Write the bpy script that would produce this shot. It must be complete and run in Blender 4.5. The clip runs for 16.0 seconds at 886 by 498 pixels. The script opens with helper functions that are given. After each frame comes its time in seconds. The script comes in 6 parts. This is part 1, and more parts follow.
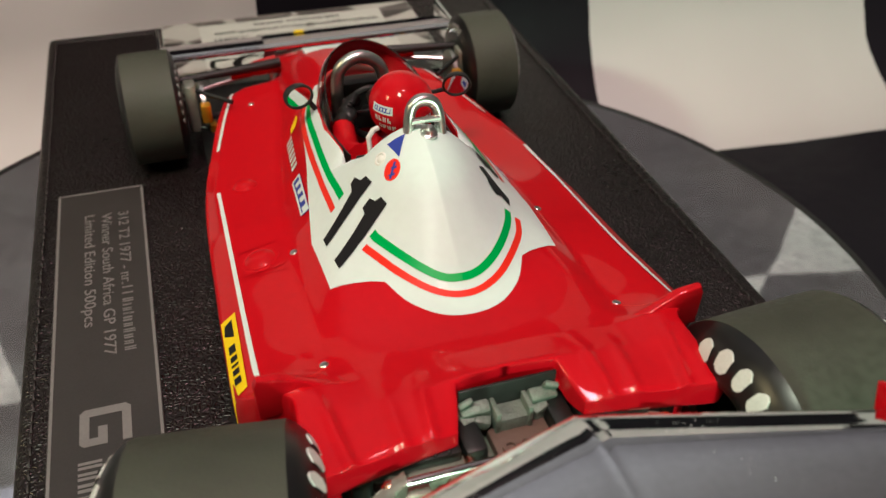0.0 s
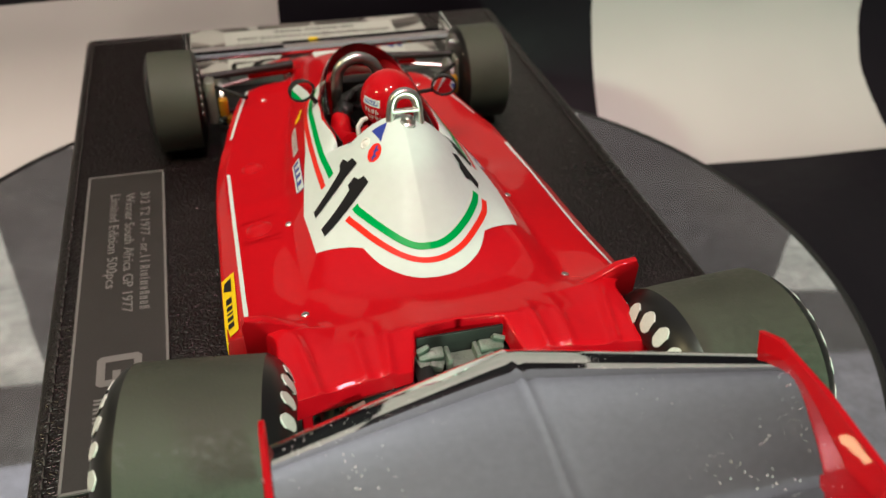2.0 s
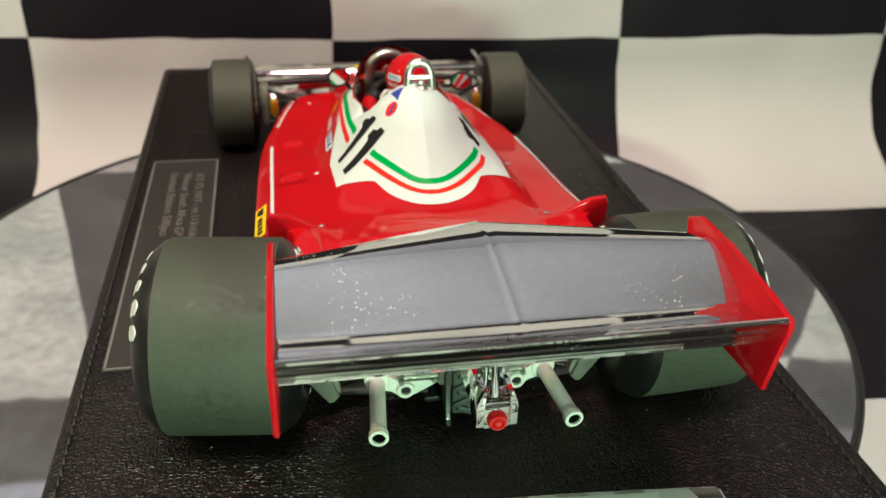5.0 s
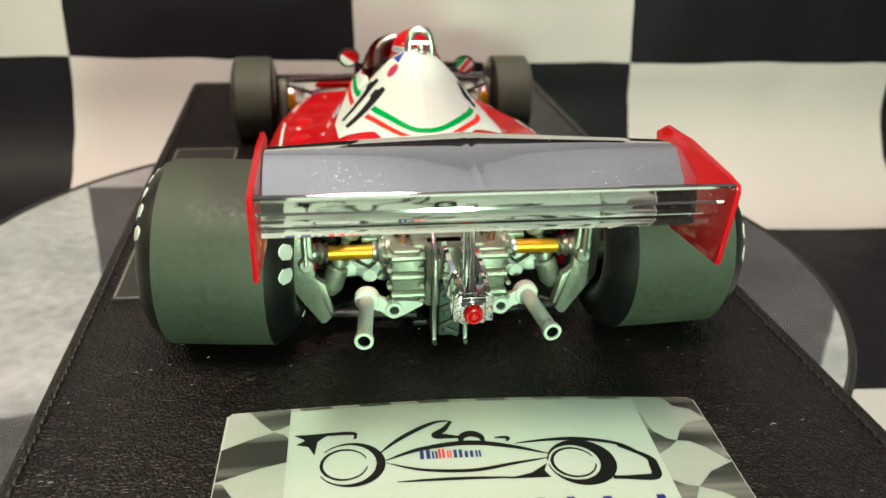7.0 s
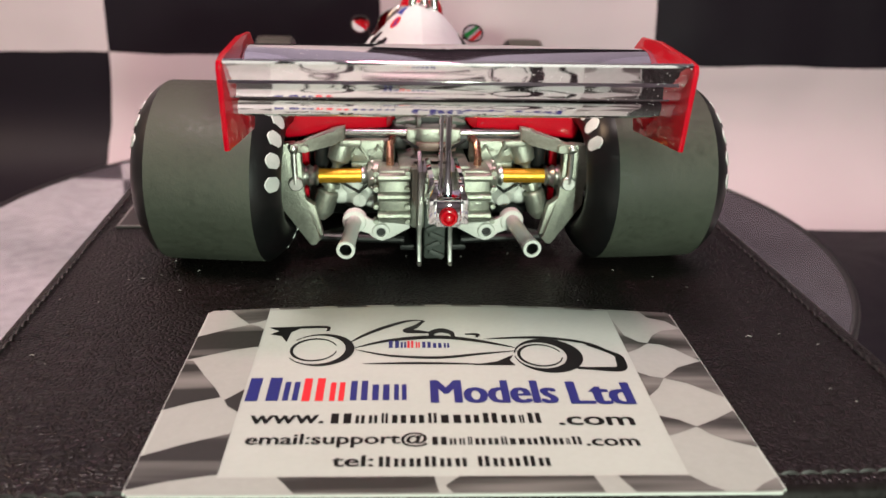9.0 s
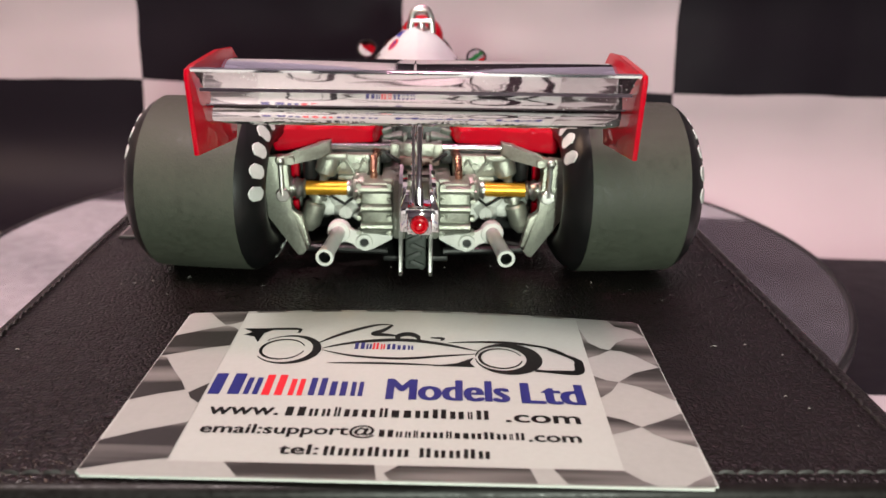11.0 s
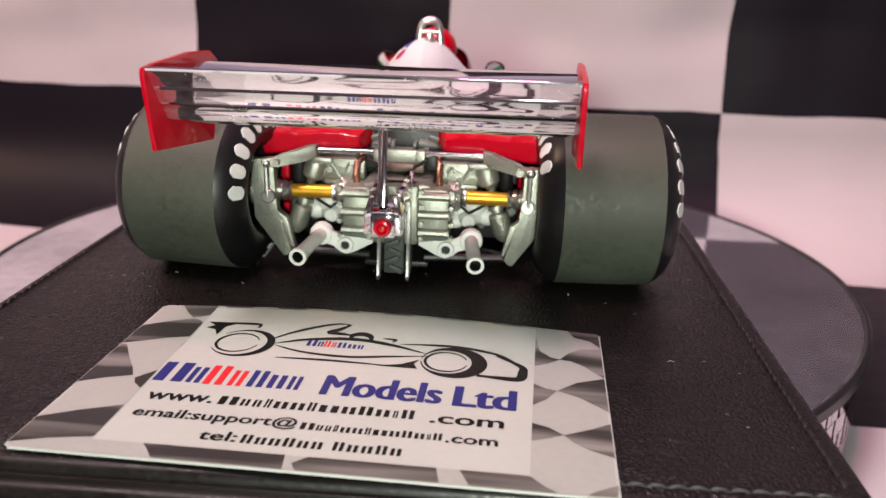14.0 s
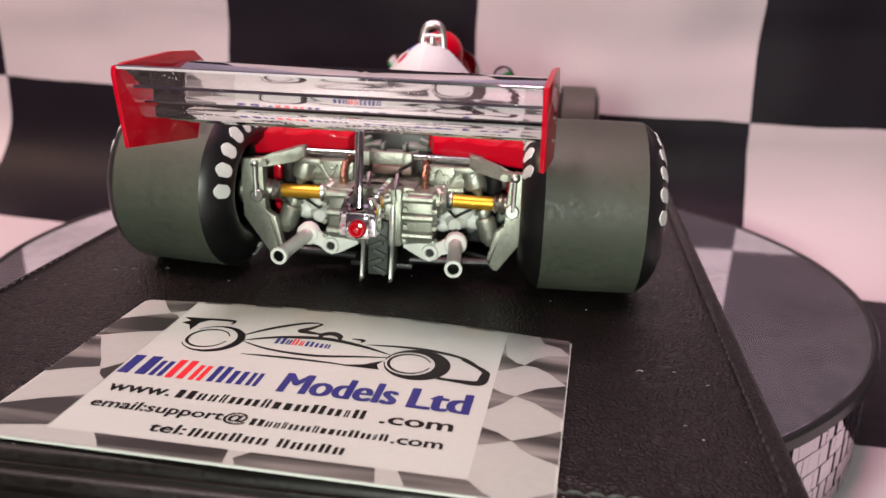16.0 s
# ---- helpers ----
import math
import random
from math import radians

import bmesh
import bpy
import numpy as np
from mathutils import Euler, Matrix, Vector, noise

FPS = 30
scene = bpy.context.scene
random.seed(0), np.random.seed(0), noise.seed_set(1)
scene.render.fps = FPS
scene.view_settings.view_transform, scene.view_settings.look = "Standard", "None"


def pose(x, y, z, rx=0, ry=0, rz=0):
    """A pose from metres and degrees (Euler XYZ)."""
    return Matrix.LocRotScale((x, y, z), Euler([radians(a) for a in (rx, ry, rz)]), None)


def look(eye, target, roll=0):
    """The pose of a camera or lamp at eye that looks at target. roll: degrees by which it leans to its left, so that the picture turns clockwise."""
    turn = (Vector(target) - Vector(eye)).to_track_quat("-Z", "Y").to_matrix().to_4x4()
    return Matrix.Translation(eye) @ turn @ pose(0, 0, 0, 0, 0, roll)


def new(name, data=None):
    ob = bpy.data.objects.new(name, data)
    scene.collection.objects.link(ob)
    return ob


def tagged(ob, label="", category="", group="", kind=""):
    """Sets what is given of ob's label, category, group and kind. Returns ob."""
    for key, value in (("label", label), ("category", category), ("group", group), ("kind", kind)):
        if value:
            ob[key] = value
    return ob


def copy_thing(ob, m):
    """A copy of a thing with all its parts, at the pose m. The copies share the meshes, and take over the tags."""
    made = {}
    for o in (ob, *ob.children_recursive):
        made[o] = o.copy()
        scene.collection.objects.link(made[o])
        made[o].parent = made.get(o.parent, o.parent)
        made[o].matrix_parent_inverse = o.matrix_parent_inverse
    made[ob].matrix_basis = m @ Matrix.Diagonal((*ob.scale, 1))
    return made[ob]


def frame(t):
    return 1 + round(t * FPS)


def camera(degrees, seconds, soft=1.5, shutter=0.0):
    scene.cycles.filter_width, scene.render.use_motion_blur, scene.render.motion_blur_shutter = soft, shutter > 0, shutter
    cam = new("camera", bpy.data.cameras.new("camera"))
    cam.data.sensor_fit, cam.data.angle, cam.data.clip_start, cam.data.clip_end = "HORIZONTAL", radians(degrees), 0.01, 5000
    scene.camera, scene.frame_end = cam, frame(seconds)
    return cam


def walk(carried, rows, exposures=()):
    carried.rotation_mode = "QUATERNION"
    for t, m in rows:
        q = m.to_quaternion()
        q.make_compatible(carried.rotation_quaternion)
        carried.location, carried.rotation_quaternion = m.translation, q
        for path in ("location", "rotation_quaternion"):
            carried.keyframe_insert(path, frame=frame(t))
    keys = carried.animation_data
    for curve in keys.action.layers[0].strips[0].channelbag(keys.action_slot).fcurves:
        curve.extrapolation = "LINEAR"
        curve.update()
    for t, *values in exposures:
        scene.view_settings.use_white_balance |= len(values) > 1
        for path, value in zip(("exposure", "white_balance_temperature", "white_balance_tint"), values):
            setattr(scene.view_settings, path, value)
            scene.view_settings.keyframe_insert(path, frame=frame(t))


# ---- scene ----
cam = camera(53.20, 16.0)
PATH = [
    (0, (-0.03684, -0.06976, 0.12396), (0.01208, 0.08073, 0.00165), 0.649),
    (0.5, (-0.03569, -0.07408, 0.12749), (0.01203, 0.07775, 0.00636), 0.905),
    (1, (-0.03454, -0.07705, 0.12619), (0.01197, 0.07571, 0.00576), 1.134),
    (1.5, (-0.03334, -0.08407, 0.12788), (0.01185, 0.06970, 0.00824), 1.258),
    (2, (-0.03332, -0.09398, 0.13021), (0.01032, 0.06090, 0.01143), 1.268),
    (2.5, (-0.03364, -0.10160, 0.12988), (0.00849, 0.05460, 0.01229), 1.344),
    (3, (-0.03445, -0.11043, 0.13004), (0.00625, 0.04773, 0.01459), 1.387),
    (3.5, (-0.03406, -0.11922, 0.13104), (0.00523, 0.04129, 0.01838), 1.660),
    (4, (-0.03390, -0.12622, 0.12625), (0.00415, 0.03769, 0.01816), 1.747),
    (6.5, (-0.02682, -0.15744, 0.09797), (0.00205, 0.02196, 0.01442), 1.726),
    (7, (-0.02561, -0.16317, 0.09170), (0.00209, 0.01755, 0.01064), 1.516),
    (7.5, (-0.02203, -0.16870, 0.08639), (0.00300, 0.01358, 0.00797), 1.525),
    (8, (-0.01928, -0.17187, 0.08075), (0.00322, 0.01175, 0.00475), 1.424),
    (8.5, (-0.01602, -0.17656, 0.07442), (0.00337, 0.00870, 0.00160), 1.441),
    (9, (-0.01417, -0.17803, 0.06932), (0.00323, 0.00824, -0.00139), 1.484),
    (11.5, (0.00357, -0.18659, 0.06634), (0.00729, 0.00340, 0.00399), 1.222),
    (12, (0.00738, -0.18722, 0.06593), (0.00814, 0.00306, 0.00435), 1.401),
    (12.5, (0.01148, -0.18786, 0.06582), (0.00874, 0.00260, 0.00485), 1.450),
    (13, (0.01552, -0.18826, 0.06582), (0.00953, 0.00220, 0.00507), 1.493),
    (13.5, (0.01915, -0.18800, 0.06594), (0.00969, 0.00238, 0.00541), 1.547),
    (14, (0.02271, -0.18722, 0.06526), (0.00992, 0.00310, 0.00514), 1.575),
    (14.5, (0.02631, -0.18699, 0.06512), (0.01068, 0.00313, 0.00505), 1.683),
    (15, (0.02964, -0.18631, 0.06495), (0.01128, 0.00364, 0.00510), 1.745),
    (15.5, (0.03335, -0.18630, 0.06499), (0.01212, 0.00345, 0.00544), 1.851),
    (16, (0.03707, -0.18591, 0.06515), (0.01283, 0.00358, 0.00592), 1.999),
]
walk(cam, [(t, look(eye, target, roll)) for t, eye, target, roll in PATH], exposures=[(0, -0.08, 6950, -25), (2.5, 0.05, 7000, -27), (4, 0.13, 7100, -27),(6.5,0.34,7200,-28),(7,0.36,7250,-28),(8,0.27,7100,-12),(9, 0.12, 7050, 11), (16, 0.11, 7050, 24)])

# a small phone-like aperture: the far cloth falls out of focus
cam.data.dof.use_dof, cam.data.dof.focus_distance, cam.data.dof.aperture_fstop = True, 0.157, 28.0

# ---- world and light ----
world = bpy.data.worlds.new("room_light")
scene.world = world
world.use_nodes = True
world.node_tree.nodes["Background"].inputs[0].default_value = (0.80, 0.82, 0.86, 1)
world.node_tree.nodes["Background"].inputs[1].default_value = 0.05


def area_lamp(name, eye, target, size, watts, colour):
    data = bpy.data.lights.new(name, "AREA")
    data.shape, data.size, data.energy, data.color = "DISK", size, watts, colour
    lamp = new(name, data)
    lamp.matrix_world = look(eye, target)
    return lamp


area_lamp("ceiling_lamp", (-0.35, -0.38, 1.25), (0.0, 0.10, 0.0), 0.32, 12.4, (1.0, 0.93, 0.93))
# greenish fill low behind the camera, standing in for a light carried with it
area_lamp("camera_fill", (0.04, -0.36, 0.068), (0.0, 0.0, 0.03), 0.03, 1.10, (0.80, 1.0, 0.88))
# unseen fill added behind the cloth to brighten what the chrome reflects
area_lamp("wall_fill", (-0.1, 0.85, 0.25), (-0.2, 1.8, 1.25), 0.30, 9.5, (0.92, 0.85, 1.0))
# unseen pink spot added to tint the hung cloth
spot = bpy.data.lights.new("pink_spot", "SPOT")
spot.energy, spot.color, spot.spot_size, spot.spot_blend, spot.shadow_soft_size = 14.0, (1.0, 0.38, 0.58), radians(66), 0.9, 0.05
new("pink_spot", spot).matrix_world = look((0.02, -0.10, 0.80), (-0.03, 0.32, 0.02))
area_lamp("warm_lamp", (-0.80, 0.02, 0.60), (0.0, 0.16, 0.05), 0.18, 2.8, (1.0, 0.70, 0.48))


# ---- materials ----
def material(name, colour, rough=0.5, metal=0.0, coat=0.0, vary=0.12, scale=40.0, bump=0.0, bump_scale=800.0,
             spec=0.5):
    """A principled surface with two scales of variation in colour and roughness, and fine relief."""
    m = bpy.data.materials.new(name)
    m.use_nodes = True
    nt = m.node_tree
    b = nt.nodes["Principled BSDF"]
    tc = nt.nodes.new("ShaderNodeTexCoord")
    n1 = nt.nodes.new("ShaderNodeTexNoise")
    n1.inputs["Scale"].default_value, n1.inputs["Detail"].default_value = scale, 6
    n2 = nt.nodes.new("ShaderNodeTexNoise")
    n2.inputs["Scale"].default_value, n2.inputs["Detail"].default_value = scale * 14, 4
    mix = nt.nodes.new("ShaderNodeMath")
    mix.operation = "ADD"
    ramp = nt.nodes.new("ShaderNodeMapRange")
    ramp.inputs[1].default_value, ramp.inputs[2].default_value = 0.7, 1.3
    ramp.inputs[3].default_value, ramp.inputs[4].default_value = 1 - vary, 1 + vary
    mul = nt.nodes.new("ShaderNodeVectorMath")
    mul.operation = "SCALE"
    mul.inputs[0].default_value = colour
    rr = nt.nodes.new("ShaderNodeMapRange")
    rr.inputs[1].default_value, rr.inputs[2].default_value = 0.7, 1.3
    rr.inputs[3].default_value, rr.inputs[4].default_value = max(0.02, rough * (1 - 1.2 * vary)), min(1, rough * (1 + 1.2 * vary))
    lk = nt.links.new
    lk(tc.outputs["Object"], n1.inputs["Vector"])
    lk(tc.outputs["Object"], n2.inputs["Vector"])
    lk(n1.outputs["Fac"], mix.inputs[0])
    lk(n2.outputs["Fac"], mix.inputs[1])
    lk(mix.outputs[0], ramp.inputs[0])
    lk(mix.outputs[0], rr.inputs[0])
    lk(ramp.outputs[0], mul.inputs["Scale"])
    lk(mul.outputs[0], b.inputs["Base Color"])
    lk(rr.outputs[0], b.inputs["Roughness"])
    b.inputs["Metallic"].default_value = metal
    b.inputs["Coat Weight"].default_value = coat
    b.inputs["Coat Roughness"].default_value = 0.04
    b.inputs["Specular IOR Level"].default_value = spec
    if bump:
        n3 = nt.nodes.new("ShaderNodeTexNoise")
        n3.inputs["Scale"].default_value, n3.inputs["Detail"].default_value = bump_scale, 5
        bp = nt.nodes.new("ShaderNodeBump")
        bp.inputs["Strength"].default_value, bp.inputs["Distance"].default_value = bump, 0.0005
        lk(tc.outputs["Object"], n3.inputs["Vector"])
        lk(n3.outputs["Fac"], bp.inputs["Height"])
        lk(bp.outputs[0], b.inputs["Normal"])
    return m


RED = material("red_paint", (0.45, 0.0009, 0.011), 0.40, coat=0.42, vary=0.04, spec=0.04, bump=0.010, bump_scale=1200)
WHITE = material("white_paint", (0.615, 0.705, 0.685), 0.50, coat=0.06, vary=0.03, spec=0.3)
RED_INK = material("red_stripe", (0.70, 0.02, 0.015), 0.4, coat=0.0, vary=0.04, spec=0.2)
GREEN_INK = material("green_stripe", (0.01, 0.36, 0.07), 0.4, coat=0.0, vary=0.04, spec=0.2)
BLACK_INK = material("black_decal", (0.012, 0.012, 0.014), 0.5, coat=0.0, vary=0.08, spec=0.12)
BLUE_INK = material("blue_decal", (0.03, 0.05, 0.30), 0.45, coat=0.0, vary=0.06, spec=0.2)
YELLOW_INK = material("yellow_decal", (0.80, 0.58, 0.02), 0.45, coat=0.0, vary=0.06, spec=0.2)
TREAD = material("worn_rubber", (0.0455, 0.052, 0.038), 0.64, vary=0.22, scale=60, bump=0.10, bump_scale=1800)
SIDEWALL = material("sidewall_rubber", (0.006, 0.006, 0.0065), 0.36, vary=0.12)
LETTER = material("tyre_lettering", (0.60, 0.62, 0.60), 0.5, vary=0.12, scale=300)
# greyer lettering for the front tyres
LETTER_GREY = material("grey_tyre_lettering", (0.20, 0.21, 0.20), 0.6, vary=0.3, scale=300)
CHROME = material("chrome", (0.80, 0.80, 0.82), 0.05, metal=1.0, vary=0.06, scale=90)
SILVER = material("satin_silver", (0.335, 0.345, 0.295), 0.38, metal=0.70, vary=0.16, scale=120, bump=0.28, bump_scale=2600)
STEEL = material("polished_steel", (0.56, 0.56, 0.535), 0.32, metal=1.0, vary=0.12, scale=200)
POLISHED = material("dark_polished_steel", (0.46, 0.46, 0.45), 0.14, metal=1.0, vary=0.15, scale=200)
RUBBER_GREY = material("ribbed_grey_rubber", (0.045, 0.054, 0.048), 0.6, vary=0.2, scale=200)
COPPER = material("copper_tube", (0.62, 0.33, 0.24), 0.28, metal=1.0, vary=0.12, scale=200)
# grey-green casting, darkened for the shade inside the tail opening
SHADED_METAL = material("shaded_cast_metal", (0.17, 0.20, 0.175), 0.5, metal=0.3, vary=0.35, scale=260, bump=0.5, bump_scale=1500)
BROWN = material("brown_metal", (0.16, 0.10, 0.085), 0.45, metal=0.3, vary=0.15, scale=200)
PALE = material("pale_grey_paint", (0.72, 0.73, 0.69), 0.42, vary=0.08, scale=200)
GOLD = material("gold_anodised", (0.66, 0.33, 0.03), 0.34, metal=0.7, vary=0.08, scale=200)
DARK = material("black_plastic", (0.008, 0.0085, 0.0085), 0.45, vary=0.2, scale=200, bump=0.1, bump_scale=3000)
GREY = material("grey_plastic", (0.22, 0.24, 0.22), 0.5, vary=0.2, scale=200, bump=0.2, bump_scale=2500)
LINT = material("dust_specks", (0.28, 0.26, 0.25), 0.9, vary=0.2)
STITCH = material("black_thread", (0.017, 0.014, 0.014), 0.62, vary=0.2, scale=600)
PLATE = material("brushed_dark_plate", (0.046, 0.043, 0.041), 0.40, metal=0.35, vary=0.10, scale=120)
PLATE_LINE = material("engraved_silver", (0.21, 0.205, 0.20), 0.45, metal=0.3, vary=0.10, scale=200)
CARD = material("card_stock", (0.475, 0.51, 0.475), 0.36, coat=0.15, vary=0.03, scale=80)
CARD_PALE = material("card_pale_print", (0.385, 0.40, 0.375), 0.36, coat=0.15, vary=0.05, scale=70)
INK = material("card_black_ink", (0.005, 0.005, 0.005), 0.35, vary=0.1, spec=0.25)
NAVY = material("card_navy_ink", (0.018, 0.022, 0.16), 0.35, vary=0.1)
CARD_RED = material("card_red_ink", (0.72, 0.02, 0.03), 0.35, vary=0.1)
MIRROR = material("mirror_tile_glass", (0.66, 0.66, 0.69), 0.05, metal=1.0, vary=0.10, scale=60)
DUSTY = material("dusty_mirror", (0.74, 0.75, 0.82), 0.04, metal=0.89, vary=0.24, scale=22)
RIM_BLACK = material("black_rubber_band", (0.012, 0.012, 0.013), 0.35, vary=0.15)
RED_LENS = material("red_lens", (0.55, 0.003, 0.01), 0.12, coat=1.0, vary=0.1, scale=500)
FLOOR = material("dark_table_top", (0.10, 0.09, 0.09), 0.6, vary=0.15, scale=6)
WALLS = material("room_wall_paint", (0.56, 0.52, 0.57), 0.8, vary=0.05, scale=3)
CEIL = material("ceiling_paint", (0.84, 0.78, 0.87), 0.85, vary=0.04, scale=3)


def leather_material():
    m = material("black_leather", (0.0068, 0.0043, 0.0044), 0.35, vary=0.25, scale=35, spec=0.40)
    nt = m.node_tree
    b = nt.nodes["Principled BSDF"]
    tc = nt.nodes.new("ShaderNodeTexCoord")
    vor = nt.nodes.new("ShaderNodeTexVoronoi")
    vor.feature = "DISTANCE_TO_EDGE"
    vor.inputs["Scale"].default_value = 980
    warp = nt.nodes.new("ShaderNodeTexNoise")
    warp.inputs["Scale"].default_value, warp.inputs["Detail"].default_value = 260, 3
    add = nt.nodes.new("ShaderNodeVectorMath")
    add.operation = "MULTIPLY_ADD"
    add.inputs[1].default_value = (0.003, 0.003, 0.003)
    rng = nt.nodes.new("ShaderNodeMapRange")
    rng.inputs[1].default_value, rng.inputs[2].default_value = 0.0, 0.30
    rng.interpolation_type = "SMOOTHSTEP"
    bp = nt.nodes.new("ShaderNodeBump")
    bp.inputs["Strength"].default_value, bp.inputs["Distance"].default_value = 0.44, 0.0005
    lk = nt.links.new
    lk(tc.outputs["Object"], warp.inputs["Vector"])
    lk(warp.outputs["Color"], add.inputs[0])
    lk(tc.outputs["Object"], add.inputs[2])
    lk(add.outputs[0], vor.inputs["Vector"])
    lk(vor.outputs["Distance"], rng.inputs[0])
    lk(rng.outputs[0], bp.inputs["Height"])
    lk(bp.outputs[0], b.inputs["Normal"])
    return m


def cloth_material():
    """Printed chequered cloth: the squares are printed, so they are colour on the weave."""
    m = material("chequered_cloth", (0.7, 0.68, 0.66), 0.50, vary=0.06, scale=14, bump=0.10, bump_scale=1400, spec=0.16)
    nt = m.node_tree
    b = nt.nodes["Principled BSDF"]
    uv = nt.nodes.new("ShaderNodeUVMap")
    warp = nt.nodes.new("ShaderNodeTexNoise")
    warp.inputs["Scale"].default_value = 2.2
    add = nt.nodes.new("ShaderNodeVectorMath")
    add.operation = "MULTIPLY_ADD"
    add.inputs[1].default_value = (0.04, 0.04, 0.0)
    ck = nt.nodes.new("ShaderNodeTexChecker")
    ck.inputs["Scale"].default_value = 1.0
    ck.inputs["Color1"].default_value = (0.54, 0.52, 0.53, 1)
    ck.inputs["Color2"].default_value = (0.009, 0.0075, 0.0115, 1)
    n = nt.nodes.new("ShaderNodeTexNoise")
    n.inputs["Scale"].default_value, n.inputs["Detail"].default_value = 9, 5
    rng = nt.nodes.new("ShaderNodeMapRange")
    rng.inputs[3].default_value, rng.inputs[4].default_value = 0.86, 1.1
    mul = nt.nodes.new("ShaderNodeVectorMath")
    mul.operation = "SCALE"
    tc = nt.nodes.new("ShaderNodeTexCoord")
    lk = nt.links.new
    lk(uv.outputs[0], warp.inputs["Vector"])
    lk(warp.outputs["Color"], add.inputs[0])
    lk(uv.outputs[0], add.inputs[2])
    lk(add.outputs[0], ck.inputs["Vector"])
    lk(tc.outputs["Object"], n.inputs["Vector"])
    lk(n.outputs["Fac"], rng.inputs[0])
    lk(ck.outputs["Color"], mul.inputs[0])
    lk(rng.outputs[0], mul.inputs["Scale"])
    lk(mul.outputs[0], b.inputs["Base Color"])
    # soft creases over the whole cloth
    crease = nt.nodes.new("ShaderNodeTexNoise")
    crease.inputs["Scale"].default_value, crease.inputs["Detail"].default_value = 15, 2.5
    crease.inputs["Distortion"].default_value = 0.8
    fold = nt.nodes.new("ShaderNodeBump")
    fold.inputs["Strength"].default_value, fold.inputs["Distance"].default_value = 0.16, 0.010
    weave = next(n for n in nt.nodes if n.type == "BUMP" and n != fold)
    lk(tc.outputs["Object"], crease.inputs["Vector"])
    lk(crease.outputs["Fac"], fold.inputs["Height"])
    lk(fold.outputs[0], weave.inputs["Normal"])
    return m


def flag_print():
    """Dark grey print with long pale gleams that cross it aslant, as a waving flag is drawn."""
    m = material("dark_flag_print", (0.05, 0.048, 0.045), 0.36, coat=0.05, vary=0.10, scale=70)
    nt = m.node_tree
    b = nt.nodes["Principled BSDF"]
    tc = nt.nodes.new("ShaderNodeTexCoord")
    turned = nt.nodes.new("ShaderNodeMapping")
    turned.inputs["Rotation"].default_value = (0, 0, radians(-32))
    turned.inputs["Scale"].default_value = (14, 190, 1)
    gleam = nt.nodes.new("ShaderNodeTexNoise")
    gleam.inputs["Scale"].default_value, gleam.inputs["Detail"].default_value = 1.0, 2.5
    ramp = nt.nodes.new("ShaderNodeValToRGB")
    ramp.color_ramp.elements[0].position, ramp.color_ramp.elements[0].color = 0.44, (0.030, 0.028, 0.026, 1)
    ramp.color_ramp.elements[1].position, ramp.color_ramp.elements[1].color = 0.68, (0.26, 0.25, 0.235, 1)
    lk = nt.links.new
    lk(tc.outputs["Object"], turned.inputs[0])
    lk(turned.outputs[0], gleam.inputs["Vector"])
    lk(gleam.outputs["Fac"], ramp.inputs[0])
    lk(ramp.outputs[0], b.inputs["Base Color"])
    return m


def glass_material(name, colour, rough, mixing):
    m = bpy.data.materials.new(name)
    m.use_nodes = True
    nt = m.node_tree
    for n in list(nt.nodes):
        nt.nodes.remove(n)
    out = nt.nodes.new("ShaderNodeOutputMaterial")
    tr = nt.nodes.new("ShaderNodeBsdfTransparent")
    tr.inputs[0].default_value = colour
    gl = nt.nodes.new("ShaderNodeBsdfGlossy")
    gl.inputs[0].default_value, gl.inputs["Roughness"].default_value = (0.9, 0.9, 0.9, 1), rough
    fr = nt.nodes.new("ShaderNodeFresnel")
    fr.inputs[0].default_value = mixing
    mx = nt.nodes.new("ShaderNodeMixShader")
    nt.links.new(fr.outputs[0], mx.inputs[0])
    nt.links.new(tr.outputs[0], mx.inputs[1])
    nt.links.new(gl.outputs[0], mx.inputs[2])
    nt.links.new(mx.outputs[0], out.inputs[0])
    return m


